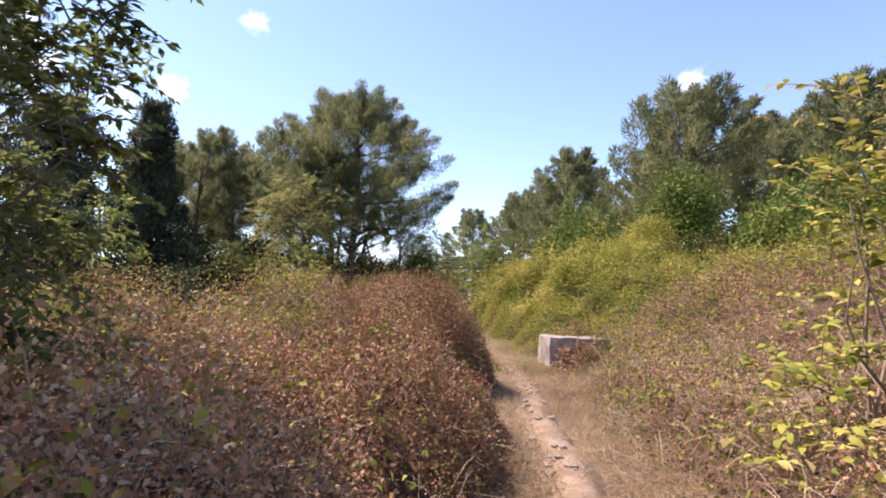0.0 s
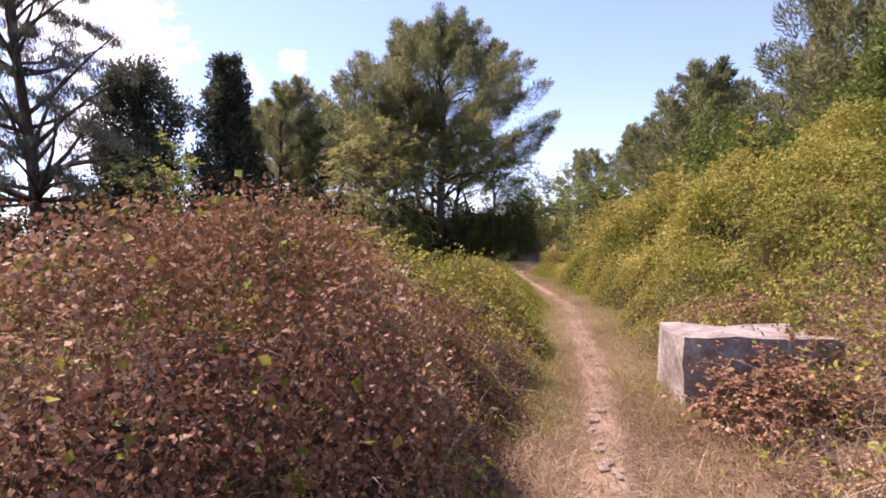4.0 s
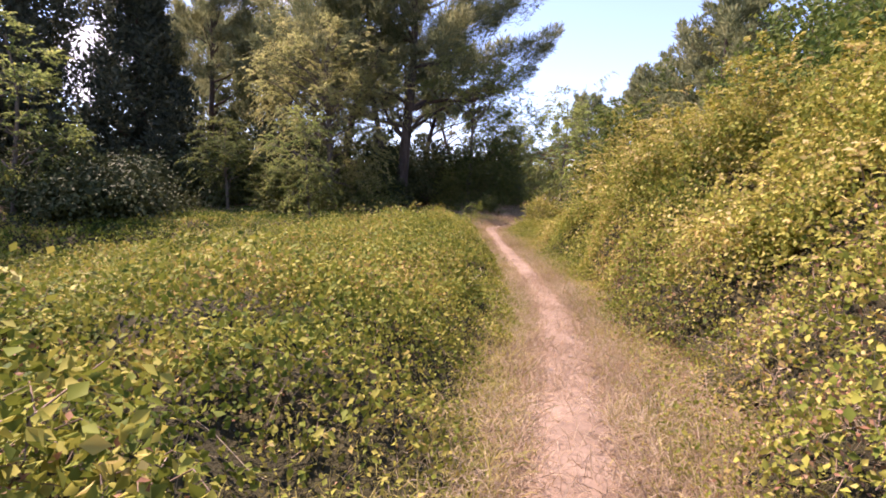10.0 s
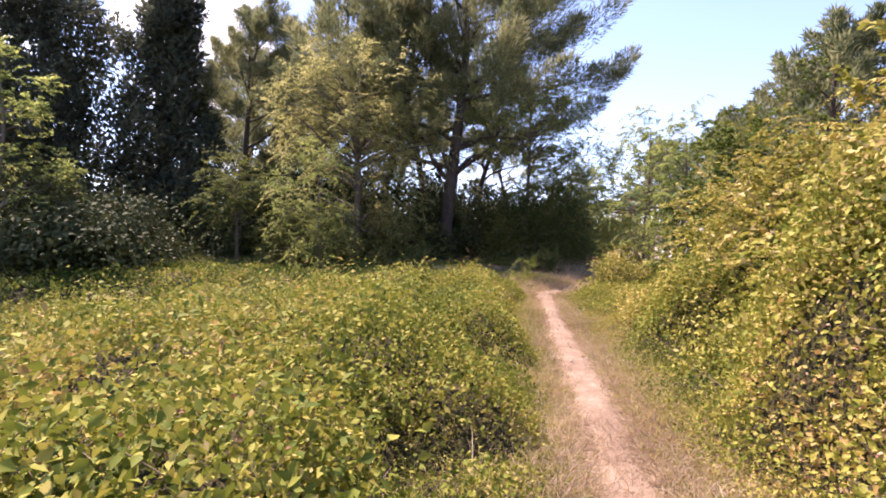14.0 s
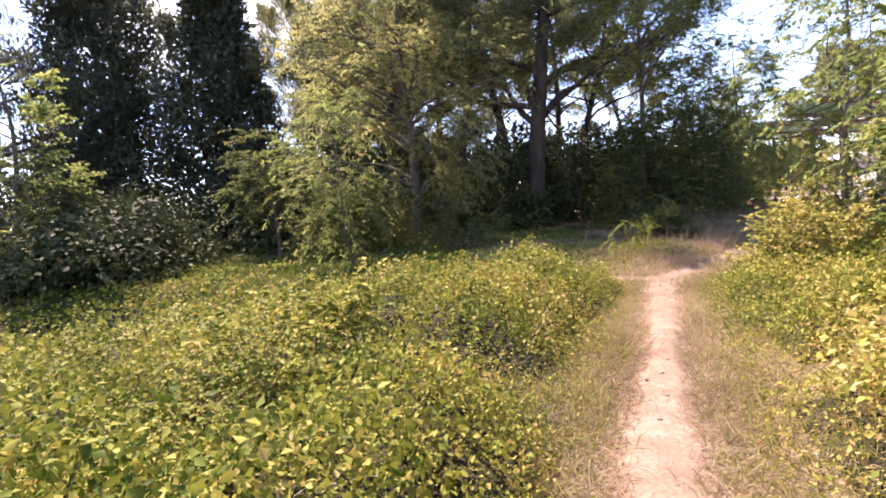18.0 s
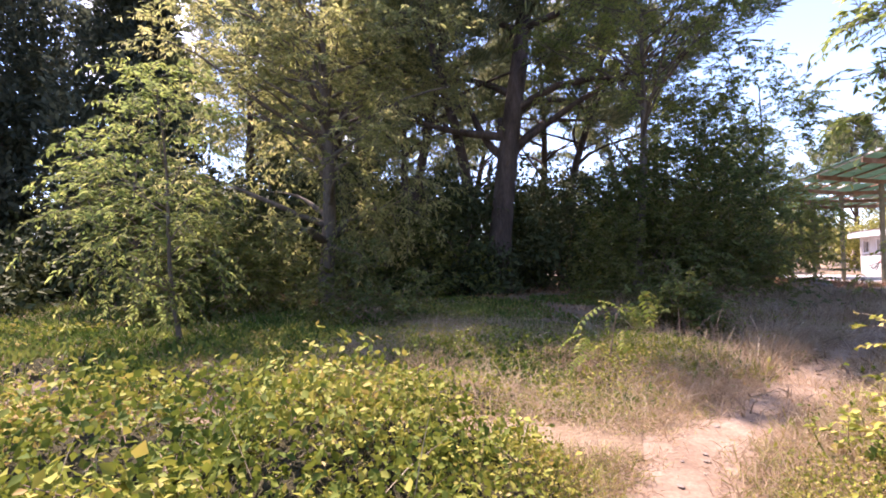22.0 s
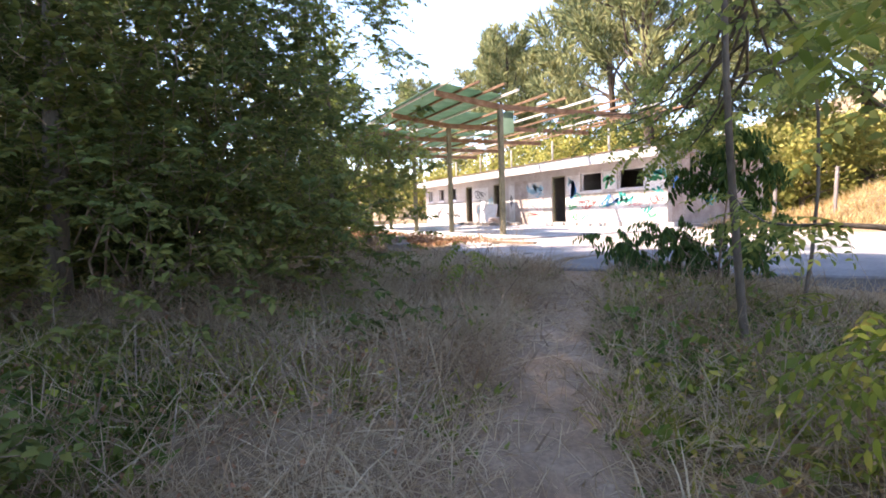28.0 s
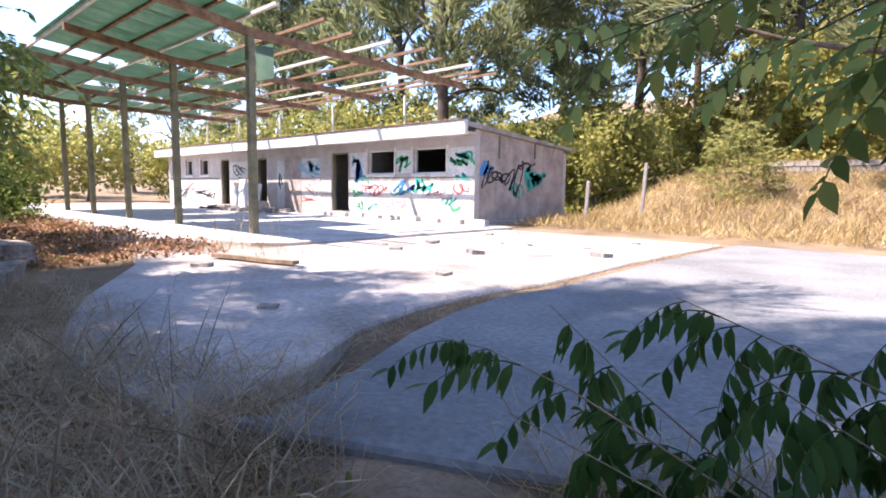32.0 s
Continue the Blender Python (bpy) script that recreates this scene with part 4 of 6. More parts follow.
def cypress_tree(base, height, spread, label, flat=False):
    bz = float(ground_z(*base))
    c, rr = [], []
    n = 96
    for k in range(n):
        h = .03 + .95 * (k + .5) / n
        prof = (min(1, 4 * (1.04 - h)) ** .6 if flat else (1.03 - h) ** .62) * (.7 + .3 * min(1, h * 5))
        a = k * 2.399
        r = spread * prof * rng.uniform(.25, 1.0)
        c.append((base[0] + r * math.cos(a), base[1] + r * math.sin(a), bz + height * h))
        rr.append(np.array([.34, .34, .45]) * spread * rng.uniform(.5, 1.1) * (.4 + .6 * prof))
    c = np.array(c)
    t, root = limb_tree("cypress_tree", base, height * .97, .34, (0, 0), c, label, M["bark"], .1, limbs=8)
    crown(t, root, foliage(Soup(), c, rr, 330, .32, .14, -.5, .2, out=1.0), M["cypress"])
    return t


def leafy_tree(name, base, height, size, girth, lean, mat, label, clumps=30, leaves=300, leaf=(.2, .09), clump=.3, droop=.35, low=.3, bark="bark_pale", fork=.2, category="tree", limbs=16, full=False, squash=.8):
    bz = float(ground_z(*base))
    cen = np.array([base[0] + lean[0], base[1] + lean[1], bz + height * (1 + low) / 2])
    half = np.array([size, size, height * (1 - low) / 2])
    c = clumps_in(clumps, cen, half * .85, .15)
    rr = [np.array([1, 1, squash]) * size * clump * rng.uniform(.7, 1.3) for _ in c]
    t, root = limb_tree(name, base, height * .85, girth, lean, c, label, M[bark], fork, category, limbs)
    crown(t, root, foliage(Soup(), c, rr, leaves, leaf[0], leaf[1], droop, .25, full), M[mat])
    return t


def spray_tree(name, base, height, size, girth, lean, mat, label, ends=50, twigs=9, twig=.9, n_leaf=24, leaf=(.1, .03), hang=.35, low=.1, bark="bark_pale", fork=.18, category="tree", limbs=22, reach=.3, keep=.2, rise=.25, full=False):
    """A light tree: limbs, bowed twigs, and leaves along them, with sky between."""
    bz = float(ground_z(*base))
    cen = np.array([base[0] + lean[0], base[1] + lean[1], bz + height * (1 + low) / 2])
    c = clumps_in(ends, cen, np.array([size, size, height * (1 - low) / 2]) * .9, keep)
    t, root = limb_tree(name, base, height * .85, girth, lean, c, label, M[bark], fork, category, limbs)
    lv, tw = Soup(), Soup()
    sprays(lv, tw, c, reach * size * .5, twigs, twig, n_leaf, leaf, hang, np.array([base[0] + lean[0], base[1] + lean[1], bz + height * .35]), rise, full=full)
    tagged(crown(t, root, tw, M[bark], "branchwork"), "thin grey twigs", kind="stuff")
    crown(t, root, lv, M[mat])
    return t


def spray_bush(base, half, mat, label, ends=40, twigs=9, twig=.5, n_leaf=20, leaf=(.07, .045), hang=.3, name="bush", stems=8, category="shrub", keep=.45, rise=.35, full=False):
    """A shrub of leafy shoots down to the ground; half: its half widths and its height."""
    bz = float(ground_z(base[0], base[1])) - .05
    u = rand_dirs(ends)
    u[:, 2] = np.abs(u[:, 2])
    root = np.array([base[0], base[1], bz])
    c = root + u * (keep + (.9 - keep) * rng.random(ends) ** .6)[:, None] * np.array(half) * (1 + .12 * rng.normal(size=ends))[:, None]
    t = thing(name, *root, label, category)
    for k in range(min(stems, ends)):
        a = root + np.array([rng.normal() * half[0] * .15, rng.normal() * half[1] * .15, 0])
        q = bend(a, c[k], 6, .1, .12)
        under("stem", Soup().add(*tube(q - root, np.linspace(.014, .005, 6), 5)).mesh("stem", M["twig"], True), t)
    lv, tw = Soup(), Soup()
    sprays(lv, tw, c, .12 * (half[0] + half[1]), twigs, twig, n_leaf, leaf, hang, root, rise, .004, full)
    tagged(crown(t, root, tw, M["twig"], "branchwork"), "thin brown twigs", kind="stuff")
    crown(t, root, lv, M[mat], "foliage")
    return t


def bush(base, half, mat, label, clumps=16, leaves=420, leaf=(.1, .06), name="bush", droop=.2, full=True, stems=7, category="shrub", clump=.36):
    """A shrub whose leafy clumps reach down to the ground; half: its half widths and its height."""
    bz = float(ground_z(base[0], base[1])) - .05
    u = rand_dirs(clumps)
    u[:, 2] = np.abs(u[:, 2])
    c = np.array([base[0], base[1], bz]) + u * (.35 + .5 * rng.random(clumps) ** .6)[:, None] * np.array(half)
    rr = [np.array([half[0], half[1], min(half[2], half[0]) * .8]) * clump * rng.uniform(.8, 1.25) for _ in c]
    root = np.array([base[0], base[1], bz])
    t = thing(name, *root, label, category)
    for k in range(min(stems, len(c))):
        a = root + np.array([rng.normal() * half[0] * .15, rng.normal() * half[1] * .15, 0])
        q = bend(a, c[k], 6, .1, .12)
        under("stem", Soup().add(*tube(q - root, np.linspace(.035, .01, 6), 5)).mesh("stem", M["twig"], True), t)
    crown(t, root, foliage(Soup(), c, rr, leaves, leaf[0], leaf[1], droop, .35, full), M[mat], "foliage")
    return t


big_pine = pine_tree((6.2, -21.1), 18.2, 8.6, .36, (-3.2, .3), "tall pine with wind-swept grey-green plumes of needles", 170, 700, .36, .36, .036, (0, .9), 40)
slim_pine = pine_tree((0, -33.5), 14.6, 4.0, .24, (1.2, .5), "slim pine leaning over the hedge", 90, 280, .46, .36, .04, (0, 1.0))
hill_pine = pine_tree((-8.5, 8.0), 19.0, 7.6, .36, (0, 0), "tall pine on the slope behind the building", 92, 170, .3, .66, .125, (0, .8), 14)
wood_pine = pine_tree((11.5, 8.0), 18.5, 9.4, .36, (.6, -.6), "tall pine on the slope beside the building", 120, 300, .3, .52, .09, (0, 1.0), 22)
tall_pine = pine_tree((3.4, -24.7), 13.5, 4.4, .23, (1.0, 1.6), "leaning pine with a high thin crown in the wood", 40, 190, .5, .46, .065, (0, .5), 14)
hill_oak = leafy_tree("oak_tree", (-14, 7.0), 6.5, 3.4, .17, (0, 0), "far_wood", "round leafy tree on the slope behind the building", 34, 95, (.33, .19), .3, .2, .02)
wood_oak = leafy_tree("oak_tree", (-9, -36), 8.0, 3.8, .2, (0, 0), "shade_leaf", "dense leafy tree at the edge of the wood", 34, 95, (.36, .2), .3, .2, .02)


for tree, group in ((hill_pine, "pines of the hillside"), (wood_pine, "tall pines"), (tall_pine, "pines of the wood"), (hill_oak, "leafy trees of the hillside"), (wood_oak, "trees of the wood's edge")):
    tagged(tree, group=group)


def planted(ob, x, y, turn, size):
    """A copy of a tree, turned and scaled, at its own spot."""
    return copy_thing(ob, Matrix.LocRotScale((x, y, float(ground_z(x, y)) - .15), Euler((0, 0, radians(turn))), (size, size, size)))


for x, y, a, k in ((-18, 14, 40, 1.0), (-2, 17, 200, .85), (-28, 11, 75, .9), (4.5, 22, 300, .9), (-38, 16, 10, .9), (-12, 26, 160, 1.0), (13, 27, 20, 1.0),
                   (20, 16, 250, .7), (33, 12, 310, .6), (-52, 12, 95, .9), (26, 30, 140, 1.0), (6, 36, 50, 1.0), (-6, 40, 270, 1.1), (18, 42, 190, 1.1)):
    planted(hill_pine, x, y, a, k)
for x, y, a, k in ((-20, 8, 30, 1.0), (-5.5, 9.2, 100, .8), (-26, 8, 190, 1.0), (-33, 9, 260, 1.1), (-11, 13, 20, 1.0), (0, 21, 75, 1.0), (-16, 9.5, 75, 1.1), (-10.5, 8.6, 275, 1.0), (-2.5, 12.5, 15, 1.0), (-.5, 8.8, 135, .75), (6, 17.5, 60, 1.0), (11, 16.5, 200, .9), (9, 23, 330, 1.2), (19.5, 15, 100, 1.0), (15, 25, 30, 1.3), (3, 27, 10, 1.3), (-22, 17, 160, 1.1), (16, 19, 210, .9), (24, 3.5, 45, .8),
                   (31, 1.5, 290, .8), (39, -2, 60, .8), (-46, 6, 45, 1.1), (-30, -2, 200, .9), (-34, -10, 120, 1.0), (-26.5, -7, 20, .8), (-27, 2.5, 220, .8), (-25.5, -13, 320, .8), (-39, -3, 100, 1.2), (-25, 6, 140, .8)):
    planted(hill_oak, x, y, a, k)
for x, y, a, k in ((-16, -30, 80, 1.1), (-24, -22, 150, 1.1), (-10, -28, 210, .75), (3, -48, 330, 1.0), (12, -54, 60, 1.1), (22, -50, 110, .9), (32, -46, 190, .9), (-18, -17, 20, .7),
                   # x 56 and 60: out of view behind the start, added for shade
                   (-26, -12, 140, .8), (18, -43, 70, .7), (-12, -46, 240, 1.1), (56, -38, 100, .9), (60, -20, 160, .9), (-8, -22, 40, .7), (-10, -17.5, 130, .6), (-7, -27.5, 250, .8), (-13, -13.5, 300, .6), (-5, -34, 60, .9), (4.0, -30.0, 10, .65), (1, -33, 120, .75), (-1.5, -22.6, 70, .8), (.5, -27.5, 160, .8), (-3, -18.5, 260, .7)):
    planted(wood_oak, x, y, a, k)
for x, y, a, k in ((-6, -31, 30, .75), (-14, -38, 140, .9), (28, -54, 20, .85)):
    planted(wood_pine, x, y, a, k)
for x, y, a, k in ((4.6, -22.3, 250, .95), (-2.5, -26.5, 140, 1.05), (0.5, -19.2, 60, .9), (-6, -21, 310, 1.0), (-9, -16, 190, .8), (2.0, -29, 20, 1.1), (-11, -25, 100, 1.1)):
    planted(tall_pine, x, y, a, k)
for x, y, a, k in ((21.6, -42.5, 10, .55), (17.5, -45, 130, .8), (11, -50, 230, 1.1), (24.5, -43.5, 70, .6)):
    planted(wood_oak, x, y, a, k)
cypress_tree((3.8, -36.2), 15.3, 3.5, "dark pointed cypress against the light")
cypress_tree((5.0, -42.2), 14.2, 3.7, "dark broad cypress with a blunt top", True)


def cedar_tree(base, height, label):
    bz = float(ground_z(*base))
    c, rr = [], []
    for k in range(64):
        h = .22 + .78 * (k + .5) / 64
        a = k * 2.399
        r = 9.0 * (1.08 - h) ** .7 * rng.uniform(.55, 1)
        for f in (.3, .5, .68, .85, 1.0):
            c.append((base[0] + r * f * math.cos(a), base[1] + r * f * math.sin(a), bz + height * h + .12 * r * f - .38 * r * f * f))
            rr.append(np.array([.8, .8, .34]) * rng.uniform(.7, 1.2) * (.5 + .6 * (1.1 - h)))
    c = np.array(c)
    t, root = limb_tree("cedar_tree", base, height, .38, (0, 0), c[4::5], label, M["bark"], .18, limbs=60)
    crown(t, root, foliage(Soup(), c, rr, 110, .34, .045, 1.7, .2), M["cedar"])
    return t


cedar_tree((12.4, -44.4), 24.0, "tall open cedar with drooping tiers of dark needles")
spray_tree("willow_tree", (9.4, -24.9), 10.2, 4.1, .2, (0, 0), "olive_leaf", "spreading olive-green tree with thin drooping leaves", 150, 12, 1.1, 26, (.14, .038), .5, .02, limbs=50, keep=.2)
spray_tree("willow_tree", (10.4, -29.6), 4.8, 1.6, .09, (0, 0), "dark_leaf", "bushy dark green tree beside the cypresses", 30, 10, 1.0, 26, (.15, .05), .45, .02, limbs=24)
spray_tree("willow_tree", (14.0, -25.1), 5.0, 1.4, .045, (.3, -.3), "robinia", "slender tree with sparse drooping leaves at the field's edge", 40, 8, .8, 22, (.11, .034), .5, .02, limbs=18)
spray_tree("robinia_tree", (7.5, -17.4), 9.2, 3.2, .13, (.2, .2), "robinia", "slender robinia with feathery drooping leaves", 110, 13, .62, 24, (.09, .034), .6, .45, limbs=40, keep=.25)
spray_tree("light_leaved_tree", (14.0, -37.0), 8.6, 2.8, .12, (0, 0), "robinia", "young tree with light green leaves", 50, 9, .8, 18, (.15, .08), .3, .05, limbs=22)
spray_tree("light_leaved_tree", (20.5, -35.0), 4.6, 1.5, .07, (0, 0), "yellow_leaf", "young yellow-green tree at the far edge of the field", 30, 9, .6, 16, (.12, .07), .2, .05, limbs=14)
spray_bush((7.6, -16.5), (2.8, 2.5, 4.3), "dark_leaf", "dense dark evergreen thicket under the robinia", 260, 11, .5, 24, (.085, .045), .3, keep=.5, stems=16)
spray_bush((12.6, -17.3), (.8, .8, .95), "dark_leaf", "dark leafy shrub at the edge of the thicket", 50, 11, .4, 24, (.064, .038), .25, keep=.45)
spray_bush((7.6, -23.6), (2.2, 2.4, 2.6), "dark_leaf", "shaded thicket under the trees", 120, 10, .6, 22, (.11, .055), keep=.4)
spray_bush((11.4, -26.3), (1.8, 2.4, 2.3), "dark_leaf", "shaded grey-green thicket at the edge of the field", 110, 11, .6, 24, (.1, .042), .4, keep=.4, stems=14)
spray_bush((12.4, -22.6), (1.0, 1.3, 1.5), "dark_leaf", "low leafy shrub below the spreading tree", 36, 9, .45, 20, (.07, .035), keep=.3)
bush((4.0, -26.6), (2.6, 2.2, 2.8), "dark_leaf", "dark undergrowth among the pine trunks", 24, 320, (.15, .08), full=False)
bush((5.0, -17.2), (2.0, 2.0, 3.6), "dark_leaf", "dark thicket behind the robinia", 30, 420, (.14, .07), full=False)
bush((3.6, -21.8), (1.8, 2.0, 2.2), "dark_leaf", "dark undergrowth among the pine trunks", 20, 320, (.15, .08), full=False)
bush((1.2, -20.4), (1.8, 1.8, 2.3), "dark_leaf", "dark undergrowth among the pine trunks", 20, 260, (.16, .09), full=False)
bush((-1.2, -17.6), (1.8, 1.8, 2.2), "dark_leaf", "dark undergrowth among the pine trunks", 20, 260, (.16, .09), full=False)
bush((-4.5, -25.0), (2.4, 2.4, 2.6), "dark_leaf", "dark undergrowth among the pine trunks", 22, 260, (.18, .1), full=False)
# these thickets look dark through shade_leaf, shade painted into the leaf colour
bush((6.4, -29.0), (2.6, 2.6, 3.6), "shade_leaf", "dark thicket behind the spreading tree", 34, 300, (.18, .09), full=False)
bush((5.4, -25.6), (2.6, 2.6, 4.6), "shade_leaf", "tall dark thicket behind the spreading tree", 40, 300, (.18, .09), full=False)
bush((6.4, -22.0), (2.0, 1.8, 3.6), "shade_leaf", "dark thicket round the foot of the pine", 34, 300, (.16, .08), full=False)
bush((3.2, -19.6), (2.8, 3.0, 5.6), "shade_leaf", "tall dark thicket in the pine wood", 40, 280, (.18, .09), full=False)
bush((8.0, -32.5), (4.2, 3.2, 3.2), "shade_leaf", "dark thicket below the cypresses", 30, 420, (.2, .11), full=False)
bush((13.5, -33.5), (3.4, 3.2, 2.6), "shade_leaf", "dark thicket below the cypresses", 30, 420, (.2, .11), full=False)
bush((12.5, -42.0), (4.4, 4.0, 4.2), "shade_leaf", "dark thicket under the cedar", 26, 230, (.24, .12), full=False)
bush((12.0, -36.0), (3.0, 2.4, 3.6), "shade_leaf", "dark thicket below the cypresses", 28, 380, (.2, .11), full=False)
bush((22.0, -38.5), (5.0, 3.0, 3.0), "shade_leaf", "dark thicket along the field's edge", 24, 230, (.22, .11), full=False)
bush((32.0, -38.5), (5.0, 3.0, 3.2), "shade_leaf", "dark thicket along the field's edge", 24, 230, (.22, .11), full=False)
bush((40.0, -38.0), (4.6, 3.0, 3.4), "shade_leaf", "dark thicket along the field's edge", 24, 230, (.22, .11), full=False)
spray_bush((0.5, -23.4), (2.2, 2.2, 1.8), "dark_leaf", "low undergrowth of the pine wood", 40, 8, .6, 18, (.12, .06), keep=.3)
spray_bush((2.4, -17.2), (2.0, 1.6, 1.9), "dark_leaf", "low undergrowth of the pine wood", 40, 8, .55, 18, (.11, .055), keep=.3)

# the overgrown bank on the north side of the trail
spray_bush((29.0, -15.9), (2.9, 2.0, 3.1), "yellow_leaf", "great mound of yellow-green creeper over a shrub", 130, 13, .42, 22, (.064, .045), .35, keep=.6)
spray_bush((33.4, -16.6), (2.4, 1.7, 2.2), "yellow_leaf", "yellowing creeper mound on the bank", 90, 13, .42, 22, (.064, .045), .35, keep=.6)
spray_bush((25.2, -15.8), (2.2, 1.7, 3.1), "yellow_leaf", "creeper-covered shrub beside the trail", 110, 13, .42, 24, (.05, .036), .35, keep=.6)
spray_bush((30.6, -13.6), (2.6, 1.8, 3.4), "yellow_leaf", "tall creeper mound with pale tangled shoots", 80, 10, .5, 18, (.09, .06), .35, keep=.6)
bush((26.6, -11.8), (4.4, 2.8, 5.8), "hedge", "tall dark green climber-covered hedge", 60, 380, (.14, .085), clump=.24, full=False)
bush((33.0, -11.2), (4.2, 2.8, 5.2), "hedge", "tall green climber-covered hedge", 56, 360, (.14, .085), clump=.24, full=False)
bush((39.5, -11.4), (4.0, 2.6, 3.6), "hedge", "green climber-covered hedge on the bank", 40, 300, (.14, .085), clump=.25, full=False)
spray_bush((21.6, -14.2), (2.4, 1.9, 4.2), "hedge", "leafy hedge beside the trail", 100, 11, .5, 20, (.095, .06), .35, keep=.5)
spray_tree("ash_sapling", (15.7, -14.5), 6.2, 1.7, .06, (0, 0), "robinia", "young tree with feathery light leaves beside the trail", 50, 11, .55, 20, (.085, .034), .55, .05, limbs=24)
spray_tree("ash_sapling", (20.2, -15.3), 4.8, 1.6, .05, (0, 0), "robinia", "young tree with feathery light leaves beside the trail", 42, 11, .5, 20, (.085, .034), .55, .05, limbs=20)
spray_bush((43.2, -19.2), (2.0, 1.4, .75), "brown_leaf", "withered bramble bush beside the trail", 60, 11, .4, 18, (.05, .034), keep=.4)
spray_bush((41.3, -21.6), (.6, .5, .85), "brown_leaf", "withered brambles in front of the concrete block", 44, 9, .34, 18, (.036, .026), .4, keep=.35)
spray_bush((39.6, -20.3), (.8, .6, .8), "brown_leaf", "withered brambles beside the concrete block", 30, 9, .3, 16, (.045, .03), .4, keep=.35)
spray_bush((47.95, -23.65), (.8, .7, 2.7), "yellow_leaf", "shrub with sparse yellow-green leaves beside the trail", 56, 5, .55, 9, (.075, .046), .3, stems=34, keep=.5, full=True)
spray_tree("evergreen_tree", (47.0, -28.85), 4.3, .95, .06, (.1, .1), "dark_leaf", "dark evergreen tree at the trail's edge", 90, 11, .42, 22, (.07, .03), .3, .0, limbs=24)
spray_bush((37.4, -26.2), (1.7, 1.2, 2.5), "yellow_leaf", "tall bramble shoots with yellowing leaves", 70, 9, .5, 18, (.046, .032), .45, keep=.3, stems=20)
spray_bush((17.9, -16.1), (1.1, .8, 1.5), "yellow_leaf", "yellow-green shrub on the bank beside the trail", 60, 9, .4, 16, (.06, .04), .3, keep=.35)
spray_bush((16.6, -15.0), (1.2, .9, 1.3), "yellow_leaf", "yellow-green shrub among dry grass", 50, 9, .4, 16, (.06, .04), .3, keep=.35)
spray_bush((23.2, -22.1), (.5, .5, 1.1), "bramble", "bramble shoots standing above the field", 20, 7, .4, 14, (.07, .045), .4, keep=.4)
spray_bush((5.6, 6.6), (1.3, 1.2, 2.6), "olive_leaf", "olive-green bush beside the gable wall", 60, 9, .5, 18, (.1, .04), .3, keep=.35)
spray_bush((22.6, -21.6), (.7, .7, 1.35), "bramble", "bramble shoots standing above the field", 30, 8, .4, 16, (.07, .045), .4, keep=.4)

# clumps of bramble that stand out of the tangle
clump_a = spray_bush((31.0, -22.6), (.75, .7, .95), "bramble", "clump of bramble standing above the tangle", 34, 9, .38, 22, (.036, .026), .45, name="bramble_bush", keep=.4)
clump_b = spray_bush((26.5, -22.0), (.6, .7, .75), "hedge", "dark green clump of bramble in the field", 30, 9, .36, 22, (.038, .027), .4, name="bramble_bush", keep=.4)
for clump in (clump_a, clump_b):
    tagged(clump, group="bramble clumps")
for k in range(34):
    x = rng.uniform(18.5, 40)
    n = rng.choice((-1, -1, 1)) * rng.uniform(2.2, 6.5)
    y = float(trail_y(x)) + (n if n < 0 else 1.2 + .5 * n)
    size = rng.uniform(.6, 1.15)
    copy_thing(clump_b if k % 3 == 0 else clump_a, Matrix.LocRotScale((x, y, float(ground_z(x, y)) + (.05 if n < 0 else .5)), Euler((0, 0, rng.uniform(0, 6.3))), (size, size, size)))
for x, y, size in ((39.2, -24.5, 1.35), (38.3, -25.0, 1.5), (40.3, -25.2, 1.3), (37.2, -24.1, 1.2)):
    copy_thing(clump_a, Matrix.LocRotScale((x, y, float(ground_z(x, y)) + .1), Euler((0, 0, x)), (size, size, size * 1.15)))

# round the yard
spray_tree("robinia_tree", (2.9, -13.3), 7.6, 2.4, .06, (.1, 0), "robinia", "leafy robinia in the grass beside the yard", 125, 12, .6, 24, (.09, .038), .5, .02, limbs=30, keep=.3)
spray_tree("robinia_tree", (5.2, -15.7), 6.4, 1.9, .05, (.1, .1), "robinia", "young leafy robinia at the edge of the thicket", 120, 12, .55, 24, (.08, .034), .5, .0, limbs=26, keep=.3)
spray_tree("ash_tree", (-2.5, -12.6), 6.6, 2.3, .1, (0, 0), "robinia", "leafy tree beside the concrete yard", 120, 11, .6, 24, (.11, .05), .4, .05, limbs=24)
bush((-9.0, -10.6), (2.4, 1.8, 2.6), "hedge", "green bushes along the terrace", 20, 500, (.13, .08))
bush((-16.0, -10.0), (3.0, 2.0, 3.0), "hedge", "green bushes along the terrace", 22, 500, (.14, .09))
bush((.6, -13.2), (1.6, 1.3, 1.6), "dark_leaf", "low dark bush beside the yard", 18, 500, (.1, .055))


